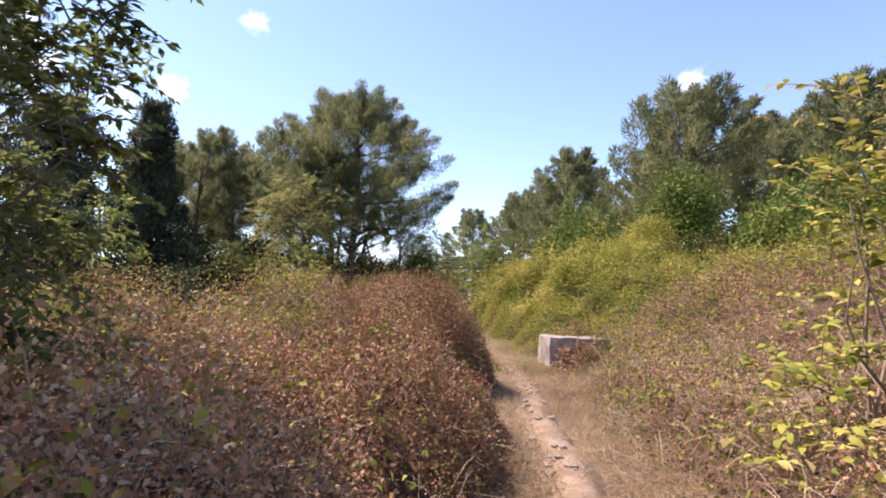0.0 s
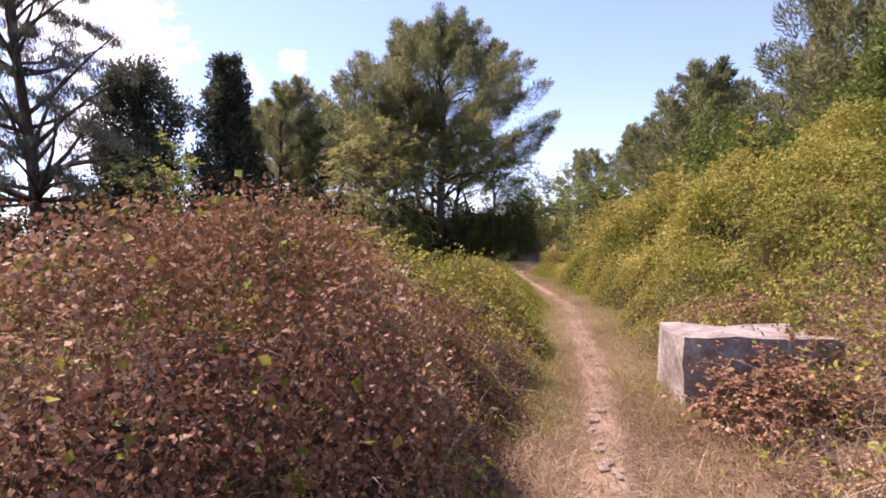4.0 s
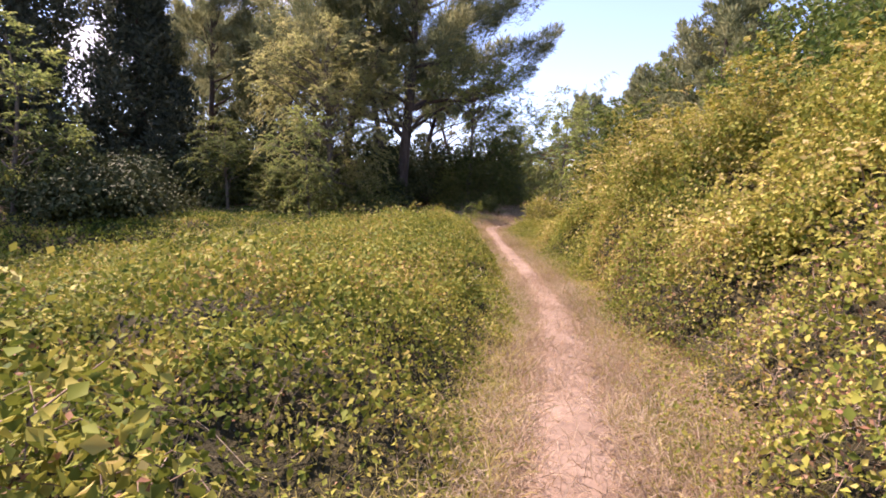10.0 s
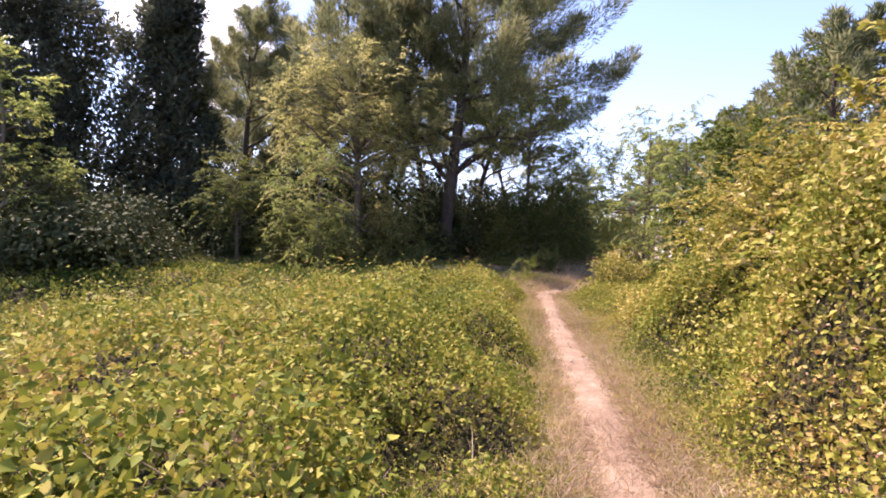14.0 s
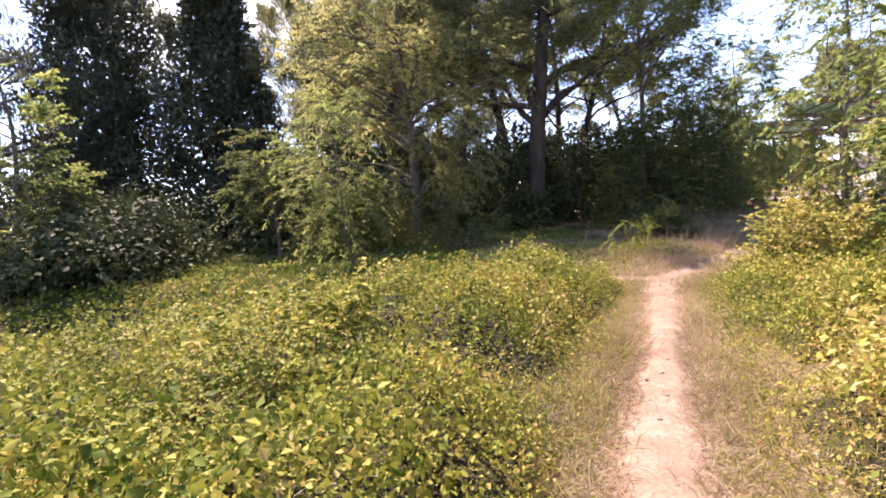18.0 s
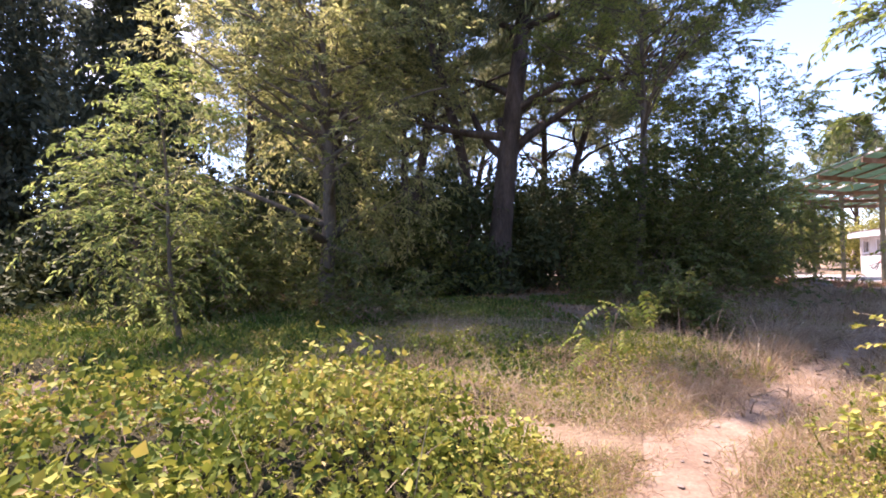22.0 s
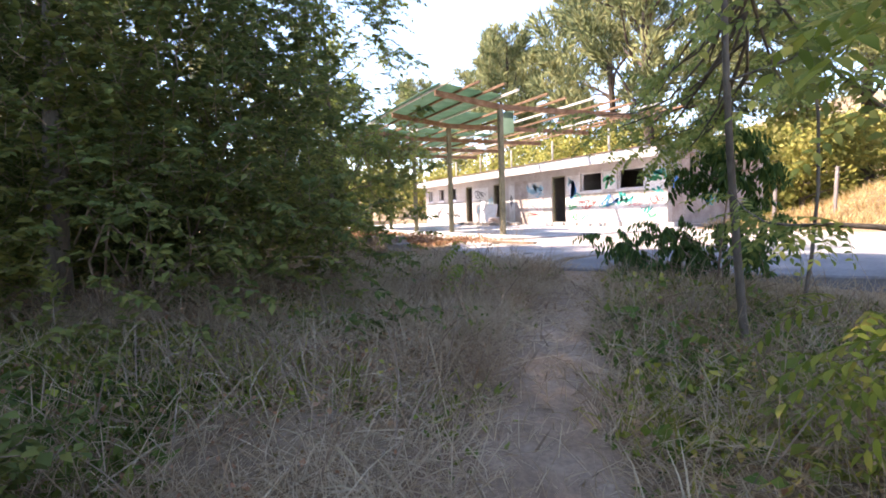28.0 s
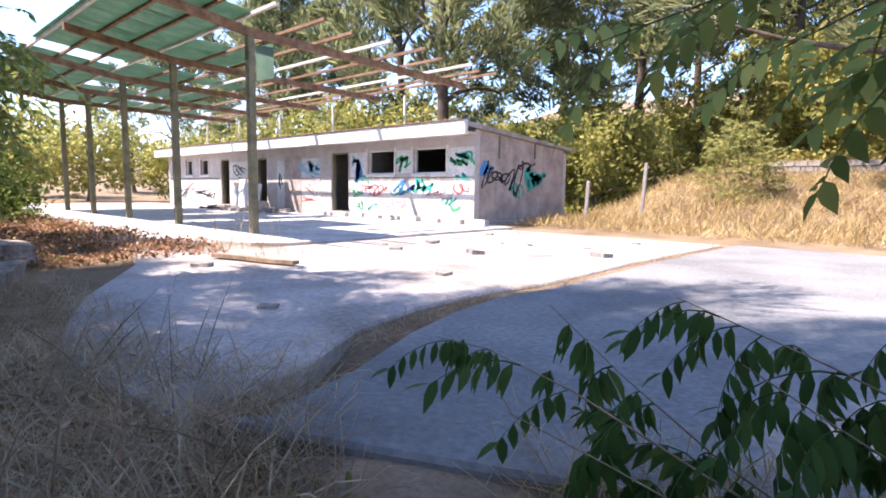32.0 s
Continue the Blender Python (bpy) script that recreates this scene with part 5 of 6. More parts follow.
# ---- what covers the ground ----
def domes(x, y, size, seed):
    """Rounded mounds of uneven width and height, packed side by side with creases between them."""
    ix, iy = np.floor(x / size), np.floor(y / size)
    best = np.zeros(np.shape(x))
    for dx in (-1, 0, 1):
        for dy in (-1, 0, 1):
            cx, cy = ix + dx, iy + dy
            h = [np.modf(np.abs(np.sin(cx * a + cy * b + seed)) * 43758.5453)[0] for a, b in ((12.9898, 78.233), (39.346, 11.135), (73.156, 52.235))]
            r = size * (.46 + .3 * h[2])
            d = ((x - (cx + .15 + .7 * h[0]) * size) ** 2 + (y - (cy + .15 + .7 * h[1]) * size) ** 2) / r ** 2
            best = np.maximum(best, (.25 + .75 * h[1]) * np.sqrt(np.clip(1 - d, 0, 1)))
    return best


def mounds(x, y):
    """How far the tangle bulges at a spot: near nothing in the creases, one and more on the mounds."""
    return .01 + 1.5 * domes(x, y, 1.9, .4) + .5 * domes(x, y, .6, 2.1) + .14 * wave(x, y, .7, 2.)


def bank_mounds(x, y):
    return np.clip(.2 + .95 * domes(x, y, 2.2, 5.3) + .5 * domes(x, y, .8, 3.7), .2, 1.5)


def south_cover(x, y, n):
    m = -n + .3 * wave(x, y, 1.7, .3)
    tall = (.6 + .4 * smooth(35, 40, x)) * (1 - .35 * smooth(45.5, 48, x))
    return (.1 * smooth(.2, .45, -n) + tall * np.clip(mounds(x, y), .08, 2.1 - .65 * smooth(37, 41, x)) * smooth(.3, 1.7, m)) * smooth(11.5, 15, x) * (.3 + .7 * smooth(16.4, 17.8, x)) * smooth(-38.5, -35.5, y + .8 * wave(x, y, .6))


def north_cover(x, y, n):
    q = n + .35 * wave(x, y, 1.3, 1.2)
    deep = smooth(37, 34, x) * smooth(22.5, 25.5, x)
    rise = deep * (1.5 * smooth(.7, 2.0, q) + 1.0 * smooth(2.0, 3.8, q)) + (1 - deep) * (.42 * smooth(.6, 1.6, q) + .55 * smooth(2.2, 4.5, q))
    return (.1 * smooth(.28, .6, n) + rise * bank_mounds(x, y)) * smooth(14.5, 18, x) * smooth(9, 6, n)


def cover_height(x, y):
    """Height of the plant cover over the ground: low by the trail, a tangle of mounds in the field, deep on the bank."""
    x, y = np.asarray(x, float), np.asarray(y, float)
    n = y - trail_y(x)
    out = np.zeros(x.shape)
    for side, cover in ((n < 0, south_cover), (n >= 0, north_cover)):
        out[side] = cover(x[side], y[side], n[side])
    near = np.abs(n) < 1.6
    near |= x < 19
    out[near] *= smooth(.25, .8, track_gap(x[near], y[near]))
    return out


def fullness(x, y):
    """How thickly leaves cover a spot: thin in the creases between the mounds."""
    n = y - trail_y(x)
    out = np.zeros(x.shape)
    for side, bulge in ((n < 0, mounds), (n >= 0, lambda u, v: 1.1 * bank_mounds(u, v) - .1)):
        out[side] = bulge(x[side], y[side])
    return .12 + .88 * smooth(.3, .8, out + .35 * (rng.random(x.shape) - .5))


def top_z(x, y):
    return ground_z(x, y) + cover_height(x, y)


def brambles(name, mat, x0, x1, y0, y1, per_m2, leaf, keep, label, deep=.5, reach=None, even=0.0):
    """Leaves over the plant cover; reach: only nearer (first) or farther (second) than so many metres from the trail."""
    n = int((x1 - x0) * (y1 - y0) * per_m2)
    x, y = rng.uniform(x0, x1, n), rng.uniform(y0, y1, n)
    off = np.abs(y - trail_y(x))
    if reach:
        in_reach = (off >= reach[0]) & (off < reach[1])
        x, y, n = x[in_reach], y[in_reach], int(in_reach.sum())
    ok = rng.random(n) < keep(x, y)
    x, y = x[ok], y[ok]
    ok = rng.random(len(x)) < np.maximum(even, fullness(x, y))
    x, y = x[ok], y[ok]
    h = cover_height(x, y)
    ok = h > .04
    x, y, h = x[ok], y[ok], h[ok]
    e = .1
    z0 = top_z(x, y)
    sx, sy = (top_z(x + e, y) - z0) / e, (top_z(x, y + e) - z0) / e
    steep = np.sqrt(1 + sx ** 2 + sy ** 2)
    ok = rng.random(len(x)) < np.minimum(steep, 2.5) / 2.5
    x, y, h, sx, sy = x[ok], y[ok], h[ok], sx[ok], sy[ok]
    k = len(x)
    z = ground_z(x, y) + h * (1 - np.minimum(deep, .35 / np.maximum(h, .1)) * rng.random(k) ** 1.8) + .05 * rng.normal(size=k) * np.minimum(1, h * 3)
    nn = unit(np.stack([-sx, -sy, np.ones(k)], -1))
    p = np.stack([x, y, z], -1) + nn * (.09 * np.abs(rng.normal(size=k)) * np.minimum(1, h))[:, None]
    d = unit(rand_dirs(k) + np.array([0, 0, -.15]))
    nn = unit(nn * .8 + rand_dirs(k) * 1.1)
    ln = leaf * rng.uniform(.5, 1.4, k) * np.clip(.55 + h, .6, 1)
    ob = under(name, Soup().add(*leaf_arrays(p, d, nn, ln, ln * .66, False)).mesh(name, mat))
    return tagged(ob, label, "brambles", kind="stuff")


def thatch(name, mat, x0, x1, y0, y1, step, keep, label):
    """Matted dead stems under the leaves: a rough sheet below the top of the plant cover, dark to paint the shade in
    the gaps.
    """
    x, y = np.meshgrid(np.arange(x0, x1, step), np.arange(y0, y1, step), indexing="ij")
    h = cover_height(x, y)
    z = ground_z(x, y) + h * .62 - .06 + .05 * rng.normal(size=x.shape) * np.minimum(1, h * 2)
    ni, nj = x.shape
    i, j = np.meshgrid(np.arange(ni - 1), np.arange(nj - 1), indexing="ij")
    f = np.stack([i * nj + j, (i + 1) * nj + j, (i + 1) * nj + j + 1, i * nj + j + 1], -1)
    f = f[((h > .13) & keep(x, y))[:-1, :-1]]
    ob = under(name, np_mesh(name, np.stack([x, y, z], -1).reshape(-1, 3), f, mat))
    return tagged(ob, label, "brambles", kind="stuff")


def brown_share(x, y):
    n = y - trail_y(x)
    s = smooth(36.0, 40.5, x + 1.2 * wave(x, y, .8)) * (.85 - .35 * smooth(-24, -28, y))
    b = smooth(28, 32, x) * smooth(2.6, 1.5, n + .5 * wave(x, y, 1.2)) * (.6 + .4 * wave(x, y, .9, 3.))
    return np.clip(np.where(n < 0, s, np.maximum(s * (.25 + .5 * smooth(-.2, .4, wave(x, y, 1.1, 5.))), b)), .05, 1)


def green_share(x, y):
    return 1 - brown_share(x, y) * .9


brambles("green_brambles", M["bramble"], 12, 40, -24, -14, 3000, .05, green_share, "low tangle of yellow-green bramble leaves beside the trail", .6, (0, 2.6))
brambles("green_brambles", M["bramble"], 12, 40, -30, -11, 1300, .062, green_share, "tangle of yellow-green bramble leaves in the field", .5, (2.6, 8))
brambles("bank_creeper", M["yellow_leaf"], 19, 37, -19, -11, 2700, .05, lambda x, y: (1 - .8 * brown_share(x, y)) * (y > trail_y(x)), "yellow-green creeper trailing over the bank", .5, (1.3, 8))
brambles("green_brambles", M["bramble"], 12, 40, -39, -27, 380, .12, green_share, "tangle of bramble leaves at the far side of the field", .5, (8, 30))
brambles("green_brambles", M["bramble"], 38, 54, -38, -13, 600, .052, lambda x, y: 1 - brown_share(x, y) * .75, "bramble shoots still green among withered ones", .5, (0, 9))
brambles("withered_brambles", M["brown_leaf"], 27, 54, -33, -15, 3600, .027, brown_share, "waist-high withered reddish-brown brambles beside the trail", .9, (0, 3.4))
brambles("withered_brambles", M["brown_leaf"], 39.5, 54, -32, -20, 12000, .028, lambda x, y: brown_share(x, y) * (y < trail_y(x)), "dense withered reddish-brown brambles at the trail's edge", .8, (.3, 3.0))
brambles("withered_brambles", M["brown_leaf"], 34, 55, -38, -13, 1500, .036, brown_share, "withered reddish-brown brambles in the field", .7, (3.4, 9))


brambles("low_weeds", M["yellow_leaf"], 17.6, 37, -22.5, -15.5, 3600, .03, lambda x, y: smooth(.24, .5, track_gap(x, y)) * (.45 + .55 * smooth(-.5, .3, wave(x, y, 1.4, 2.))) * (1 - .7 * brown_share(x, y)), "low yellow-green weeds on the verges of the trail", .9, (.2, 1.7), .6)
thatch("stems_and_shade", M["thatch"], 13, 40, -38.5, -12.5, .22, lambda x, y: x < 37.4 + 1.2 * wave(x, y, .9), "dark sheet of matted stems and painted shade under the bramble leaves")
thatch("canes_and_shade", M["red_thatch"], 35, 56, -38.5, -13, .22, lambda x, y: x >= 37.2 + 1.2 * wave(x, y, .9), "sheet of matted withered canes and painted shade under the brambles")


def stems(name, mat, x0, x1, y0, y1, count, length, lean, label, keep, width=.008, rise=.35, sag=0.0, band=0.0):
    """Thin blades or stalks that stand in the plant cover; with a sag they arch over; band: only so near the trail."""
    x, y = rng.uniform(x0, x1, count), rng.uniform(y0, y1, count)
    if band:
        y = trail_y(x) + rng.uniform(-band, band, count)
    ok = rng.random(count) < keep(x, y)
    x, y = x[ok], y[ok]
    k = len(x)
    h = cover_height(x, y)
    p = np.stack([x, y, ground_z(x, y) + h * rise], -1)
    d = unit(rand_dirs(k) * lean + np.array([0, 0, 1.]))
    ln = length * rng.uniform(.4, 1.3, k)
    if sag:
        d[:, 2] = np.abs(d[:, 2])
        arr = blade_arcs(p, d, ln, width, sag)
    else:
        arr = leaf_arrays(p, d, rand_dirs(k), ln, width)
    return tagged(under(name, Soup().add(*arr).mesh(name, mat)), label, "grass", kind="stuff")


def near_trail(a, b, x0=-99):
    def f(x, y):
        n = np.abs(y - trail_y(x))
        return smooth(.1, .4, track_gap(x, y)) * smooth(b, a, n) * smooth(x0, x0 + 3, x)
    return f


def slope_to_yard(x, y):
    return smooth(.12, .6, track_gap(x, y)) * smooth(7.9, 8.6, x + .3 * wave(x, y, 2.)) * smooth(-10.7, -11.3, y - .25 * (x - 8)) * smooth(18.5, 16, x) * (.55 + .45 * wave(x, y, 1.6, 1.))


stems("dry_grass", M["grass_dry"], 16.5, 45, -27, -14, 100000, .22, 1.1, "dry straw-coloured grass along the trail", near_trail(.5, 1.3), .0042, .2, .45, 1.4)
stems("dry_grass", M["grass_dry"], 34, 54, -32, -15, 130000, .24, 1.2, "dry pale grass on the bank beside the trail", lambda x, y: smooth(.15, .6, y - trail_y(x)) * smooth(5, 2.5, y - trail_y(x)), .004, .5, .35)
stems("dry_grass", M["grass_dry"], 40.5, 51.5, -27.5, -18.5, 110000, .2, 1.3, "pale dry grass on both sides of the trail", lambda x, y: smooth(.1, .4, np.abs(y - trail_y(x))) * smooth(2.8, 1.6, y - trail_y(x)) * smooth(-.9, -.6, y - trail_y(x)) * smooth(40.5, 43, x + .8 * wave(x, y, 1.3)), .0036, .3, .4, 2.9)
stems("dry_grass", M["grass_dry"], 39, 54, -32, -18, 60000, .16, 1.4, "dry grass leaning over the trail", lambda x, y: smooth(.5, .2, np.abs(y - trail_y(x))) * (.35 + .4 * wave(x, y, 5.)), .004, 0, .4)
stems("dry_grass", M["grass_dry"], 16, 41.5, -27, -14, 60000, .15, 2.2, "short trodden straw on the verges of the trail", lambda x, y: smooth(.06, .3, track_gap(x, y) + .06 * wave(x, y, 3.)) * smooth(.95, .55, np.abs(y - trail_y(x))), .0044, .1, .35, .95)
stems("dry_grass", M["grass_dry"], 14, 18.6, -20.5, -15.5, 15000, .3, 1.4, "rough dry grass where the two tracks meet", lambda x, y: smooth(.2, .5, track_gap(x, y) + .1 * wave(x, y, 2.)), .0045, .1, .5)
stems("green_grass", M["grass_green"], 17, 41, -27, -14, 34000, .11, 1.4, "short green grass on the verges of the trail", lambda x, y: near_trail(.6, 1.)(x, y) * smooth(-.2, .5, wave(x, y, .9, 4.)), .005, .1, .4, 1.)
stems("green_grass", M["grass_green"], 16, 41, -26, -15, 85000, .2, 1.1, "low green grass beside the trail", lambda x, y: smooth(.1, .4, track_gap(x, y)) * smooth(1.9 + .7 * smooth(31, 28, x), 1.0 + .8 * smooth(31, 28, x), np.abs(y - trail_y(x))), .0048, .35, .45, 2.6)
stems("dry_grass", M["grass_dry"], 12, 18.5, -22, -14, 90000, .42, 1.3, "dry straw grass under the trees", slope_to_yard, .004, .3, .45)
stems("dry_grass", M["grass_dry"], 7, 15, -18, -9.5, 62000, .46, 1.2, "long tangled dry grass on the slope to the yard", slope_to_yard, .0042, .2, .55)
stems("dry_grass", M["grass_dry"], 7.6, 15, -18, -9.5, 20000, .42, 3.0, "fallen dry grass lying on the slope", slope_to_yard, .0062, .1, .1)
stems("dry_grass", M["grass_dry"], -2, 9, -17, -10.6, 36000, .38, 1.3, "dry straw grass beside the yard", lambda x, y: smooth(.3, .8, track_gap(x, y)) * smooth(-10.9, -11.6, y + .15 * np.abs(x - 5)), .005, .2, .5)
stems("green_grass", M["grass_green"], 7, 19, -24, -9, 70000, .2, 1.0, "green blades among the dry grass", lambda x, y: slope_to_yard(x, y) * smooth(.1, .5, wave(x, y, 1.1, 2.)), .007)
stems("dry_grass", M["grass_gold"], .6, 30, .2, 18, 60000, .42, .9, "golden dry grass on the slope beside the building", lambda x, y: smooth(.5, 1.2, x) * smooth(.2, 1.2, y), .011)
stems("dry_stalks", M["stalk"], 13, 52, -34, -14, 9000, .55, .9, "bleached dead stalks among the brambles", lambda x, y: (cover_height(x, y) > .25) * .8, .005, .6, .2)
stems("dry_stalks", M["stalk"], 12.2, 16.5, -20, -13, 260, .8, 1.6, "long broken stalks in the dry grass", slope_to_yard, .006, .2, .2)


stems("dry_grass", M["grass_dry"], 6.2, 11.5, -14.5, -10.6, 42000, .55, 1.0, "tall tangled dry grass beside the concrete yard", lambda x, y: smooth(.2, .6, track_gap(x, y)) * smooth(-10.8, -11.5, y - .25 * (x - 8)) * (.6 + .4 * wave(x, y, 2.2, 3.)), .0042, 0, .6)


def shoots(name, mat, x0, x1, y0, y1, count, leaf, keep, label, twig=.5):
    """Arching leafy canes that stand out of the plant cover."""
    x, y = rng.uniform(x0, x1, count), rng.uniform(y0, y1, count)
    ok = (cover_height(x, y) > .25) & (rng.random(count) < keep(x, y))
    x, y = x[ok], y[ok]
    lv, tw = Soup(), Soup()
    c = np.stack([x, y, top_z(x, y) - .16], -1)
    sprays(lv, tw, c, .12, 5, twig, 15, (leaf, leaf * .62), .75, np.array([x.mean(), y.mean(), -40.]), .5, .004)
    cane = tagged(under(name, tw.mesh(name, M["twig"])), label, "brambles", kind="stuff")
    tagged(under("leaves", lv.mesh("leaves", mat), cane), kind="stuff")


shoots("bramble_canes", M["bramble"], 17.5, 40, -26, -14, 1150, .052, lambda x, y: smooth(7, 4, np.abs(y - trail_y(x))) * smooth(.9, 1.3, np.abs(y - trail_y(x))), "arching bramble canes with green leaves")
shoots("bramble_canes", M["bramble"], 35.5, 46, -31, -19, 640, .04, lambda x, y: smooth(6, 4, np.abs(y - trail_y(x))) * smooth(.7, 1.1, np.abs(y - trail_y(x))), "green bramble canes among the withered ones")
shoots("bramble_canes", M["brown_leaf"], 38, 51, -31, -19, 620, .028, lambda x, y: smooth(6, 4, np.abs(y - trail_y(x))) * smooth(.6, 1.0, np.abs(y - trail_y(x))), "withered arching bramble canes")


stems("dry_grass", M["grass_dry"], 6.9, 8.0, -11.8, -1.2, 14000, .13, 1.0, "dry grass in the joint of the yard", lambda x, y: smooth(.3, .1, np.abs(x - 7.12 - .35 * smooth(-9.8, -11.5, y))) * (.5 + .5 * wave(x, y, 3.)), .004, 0, .3)
stems("dry_stalks", M["stalk"], 1.0, 3.2, -9.0, -7.7, 90, .75, .35, "tall dead stalks growing at the terrace's edge", lambda x, y: .8 + 0 * x, .006, 0, .05)
stems("dry_grass", M["grass_dry"], .4, 3.0, -8.9, -7.8, 5000, .16, 1.3, "low dry grass at the terrace's edge", lambda x, y: .4 + .5 * wave(x, y, 2.), .004, 0, .3)


stems("dry_stalks", M["stalk"], 37, 52, -28, -16, 26000, .5, .8, "thin dead stalks on the dry bank", lambda x, y: smooth(.5, 1.2, y - trail_y(x)) * smooth(6, 3, y - trail_y(x)) * (.5 + .5 * wave(x, y, 1.2)), .003, .3, .2)
stems("dry_grass", M["grass_dry"], 37, 52, -28, -16, 90000, .3, 1.1, "long pale grass on the dry bank", lambda x, y: smooth(.9, 1.6, y - trail_y(x)) * smooth(6, 3, y - trail_y(x)) * (.55 + .45 * wave(x, y, 1.1, 2.)), .0036, .7, .4)


def low_ivy(name, mat, x0, x1, y0, y1, count, leaf, label, keep):
    """Small leaves close to the ground among the grass."""
    x, y = rng.uniform(x0, x1, count), rng.uniform(y0, y1, count)
    ok = rng.random(count) < keep(x, y)
    x, y = x[ok], y[ok]
    k = len(x)
    p = np.stack([x, y, ground_z(x, y) + .02 + .22 * rng.random(k) * np.clip(wave(x, y, 2.1, 1.) + .4, .1, 1)], -1)
    ln = leaf * rng.uniform(.6, 1.4, k)
    ob = under(name, Soup().add(*leaf_arrays(p, unit(rand_dirs(k)), unit(rand_dirs(k) * .8 + np.array([0, 0, 1.])), ln, ln * .7)).mesh(name, mat))
    return tagged(ob, label, "undergrowth", kind="stuff")


low_ivy("ground_ivy", M["bramble"], 8, 18, -26, -11, 60000, .055, "low green leaves creeping among the dry grass", lambda x, y: slope_to_yard(x, y) * smooth(.0, .6, wave(x, y, 1.1, 2.)))
low_ivy("ground_ivy", M["hedge"], 9.4, 14, -15.4, -11.3, 9000, .075, "green weeds among the grass by the yard", lambda x, y: smooth(.3, .7, track_gap(x, y)) * (y > trail_y(x)) * (.5 + .5 * wave(x, y, 2.5)))
low_ivy("ground_ivy", M["hedge"], 6, 11, -17, -12.5, 12000, .05, "green weeds in the shaded grass", lambda x, y: smooth(.4, .8, track_gap(x, y)) * (y < trail_y(x)) * smooth(.1, .6, wave(x, y, 1.9, 2.)))
low_ivy("leaf_litter", M["brown_leaf"], -16, 2.2, -11.5, -8.7, 26000, .06, "rust-brown fallen leaves beside the terrace", lambda x, y: .9 + 0 * x)
low_ivy("leaf_litter", M["brown_leaf"], 2, 18, -28, -12, 60000, .032, "fallen brown leaves under the trees", lambda x, y: .7 * smooth(.5, 1.2, track_gap(x, y)) * smooth(14, 11, x))


def hillside(name, mat, x0, x1, y0, y1, per_m2, leaf, label):
    """Scrub under the trees of the slope: leafy lumps of a metre or two."""
    n = int((x1 - x0) * (y1 - y0) * per_m2)
    x, y = rng.uniform(x0, x1, n), rng.uniform(y0, y1, n)
    h = (1.0 + .9 * wave(x, y, .55, 1.) + .6 * wave(x, y, 1.4, 2.)) * smooth(0, 2.5, np.hypot(np.maximum(0, x - .5) * .0 + y - y0, 0))
    if x1 > 4:
        h = h * np.maximum(smooth(1, -1.5, x), smooth(13, 17, y))
    ok = h > .15
    x, y, h = x[ok], y[ok], h[ok]
    k = len(x)
    p = np.stack([x, y, ground_z(x, y) + h * rng.random(k) ** .6], -1)
    ln = leaf * rng.uniform(.6, 1.4, k)
    ob = under(name, Soup().add(*leaf_arrays(p, unit(rand_dirs(k)), unit(rand_dirs(k) + np.array([0, 0, .8])), ln, ln * .6)).mesh(name, mat))
    return tagged(ob, label, "undergrowth", kind="stuff")


hillside("hillside_scrub", M["scrub"], -30, 26, 6.2, 30, 46, .23, "yellow-green scrub under the trees of the slope")
hillside("hillside_scrub", M["scrub"], -50, 50, 30, 75, 7, .6, "yellow-green scrub high on the slope")
hillside("woodland_undergrowth", M["far_wood"], -40, 3, -60, -26, 14, .38, "dark undergrowth of the wood")


def bramble_mounds(name, mat, x0, x1, y0, y1, count, leaf, leaves, keep, label):
    """Rounded mounds of shoots that stand out of the plant cover."""
    x, y = rng.uniform(x0, x1, count), rng.uniform(y0, y1, count)
    ok = (cover_height(x, y) > .3) & (rng.random(count) < keep(x, y)) & (np.abs(y - trail_y(x)) > 1.25)
    x, y = x[ok], y[ok]
    z = top_z(x, y) - .1
    r = rng.uniform(.28, .75, len(x)) * np.clip(.45 + .25 * np.abs(y - trail_y(x)), .6, 1.2)
    ob = under(name, foliage(Soup(), np.stack([x, y, z], -1), np.stack([r, r, r * .8], -1), leaves, leaf, leaf * .66, .15, .5).mesh(name, mat))
    return tagged(ob, label, "brambles", kind="stuff")


bramble_mounds("bramble_mounds", M["bramble"], 13, 37, -31, -19, 340, .054, 190, green_share, "rounded mounds of bramble shoots in the field")
bramble_mounds("bramble_mounds", M["yellow_leaf"], 22, 37, -18.5, -13, 150, .07, 190, green_share, "rounded mounds of creeper on the bank")
bramble_mounds("bramble_mounds", M["bramble"], 36, 54, -34, -15, 110, .045, 220, lambda x, y: 1 + 0 * x, "green bramble shoots above the withered ones")
bramble_mounds("withered_mounds", M["brown_leaf"], 36, 53, -32, -15, 260, .032, 480, brown_share, "rounded mounds of withered brambles")
stems("dry_canes", M["twig"], 28, 54, -33, -14, 60000, .4, 2.6, "thin brown canes among the withered brambles", lambda x, y: brown_share(x, y) * (cover_height(x, y) > .2), .0045, .8, .35)


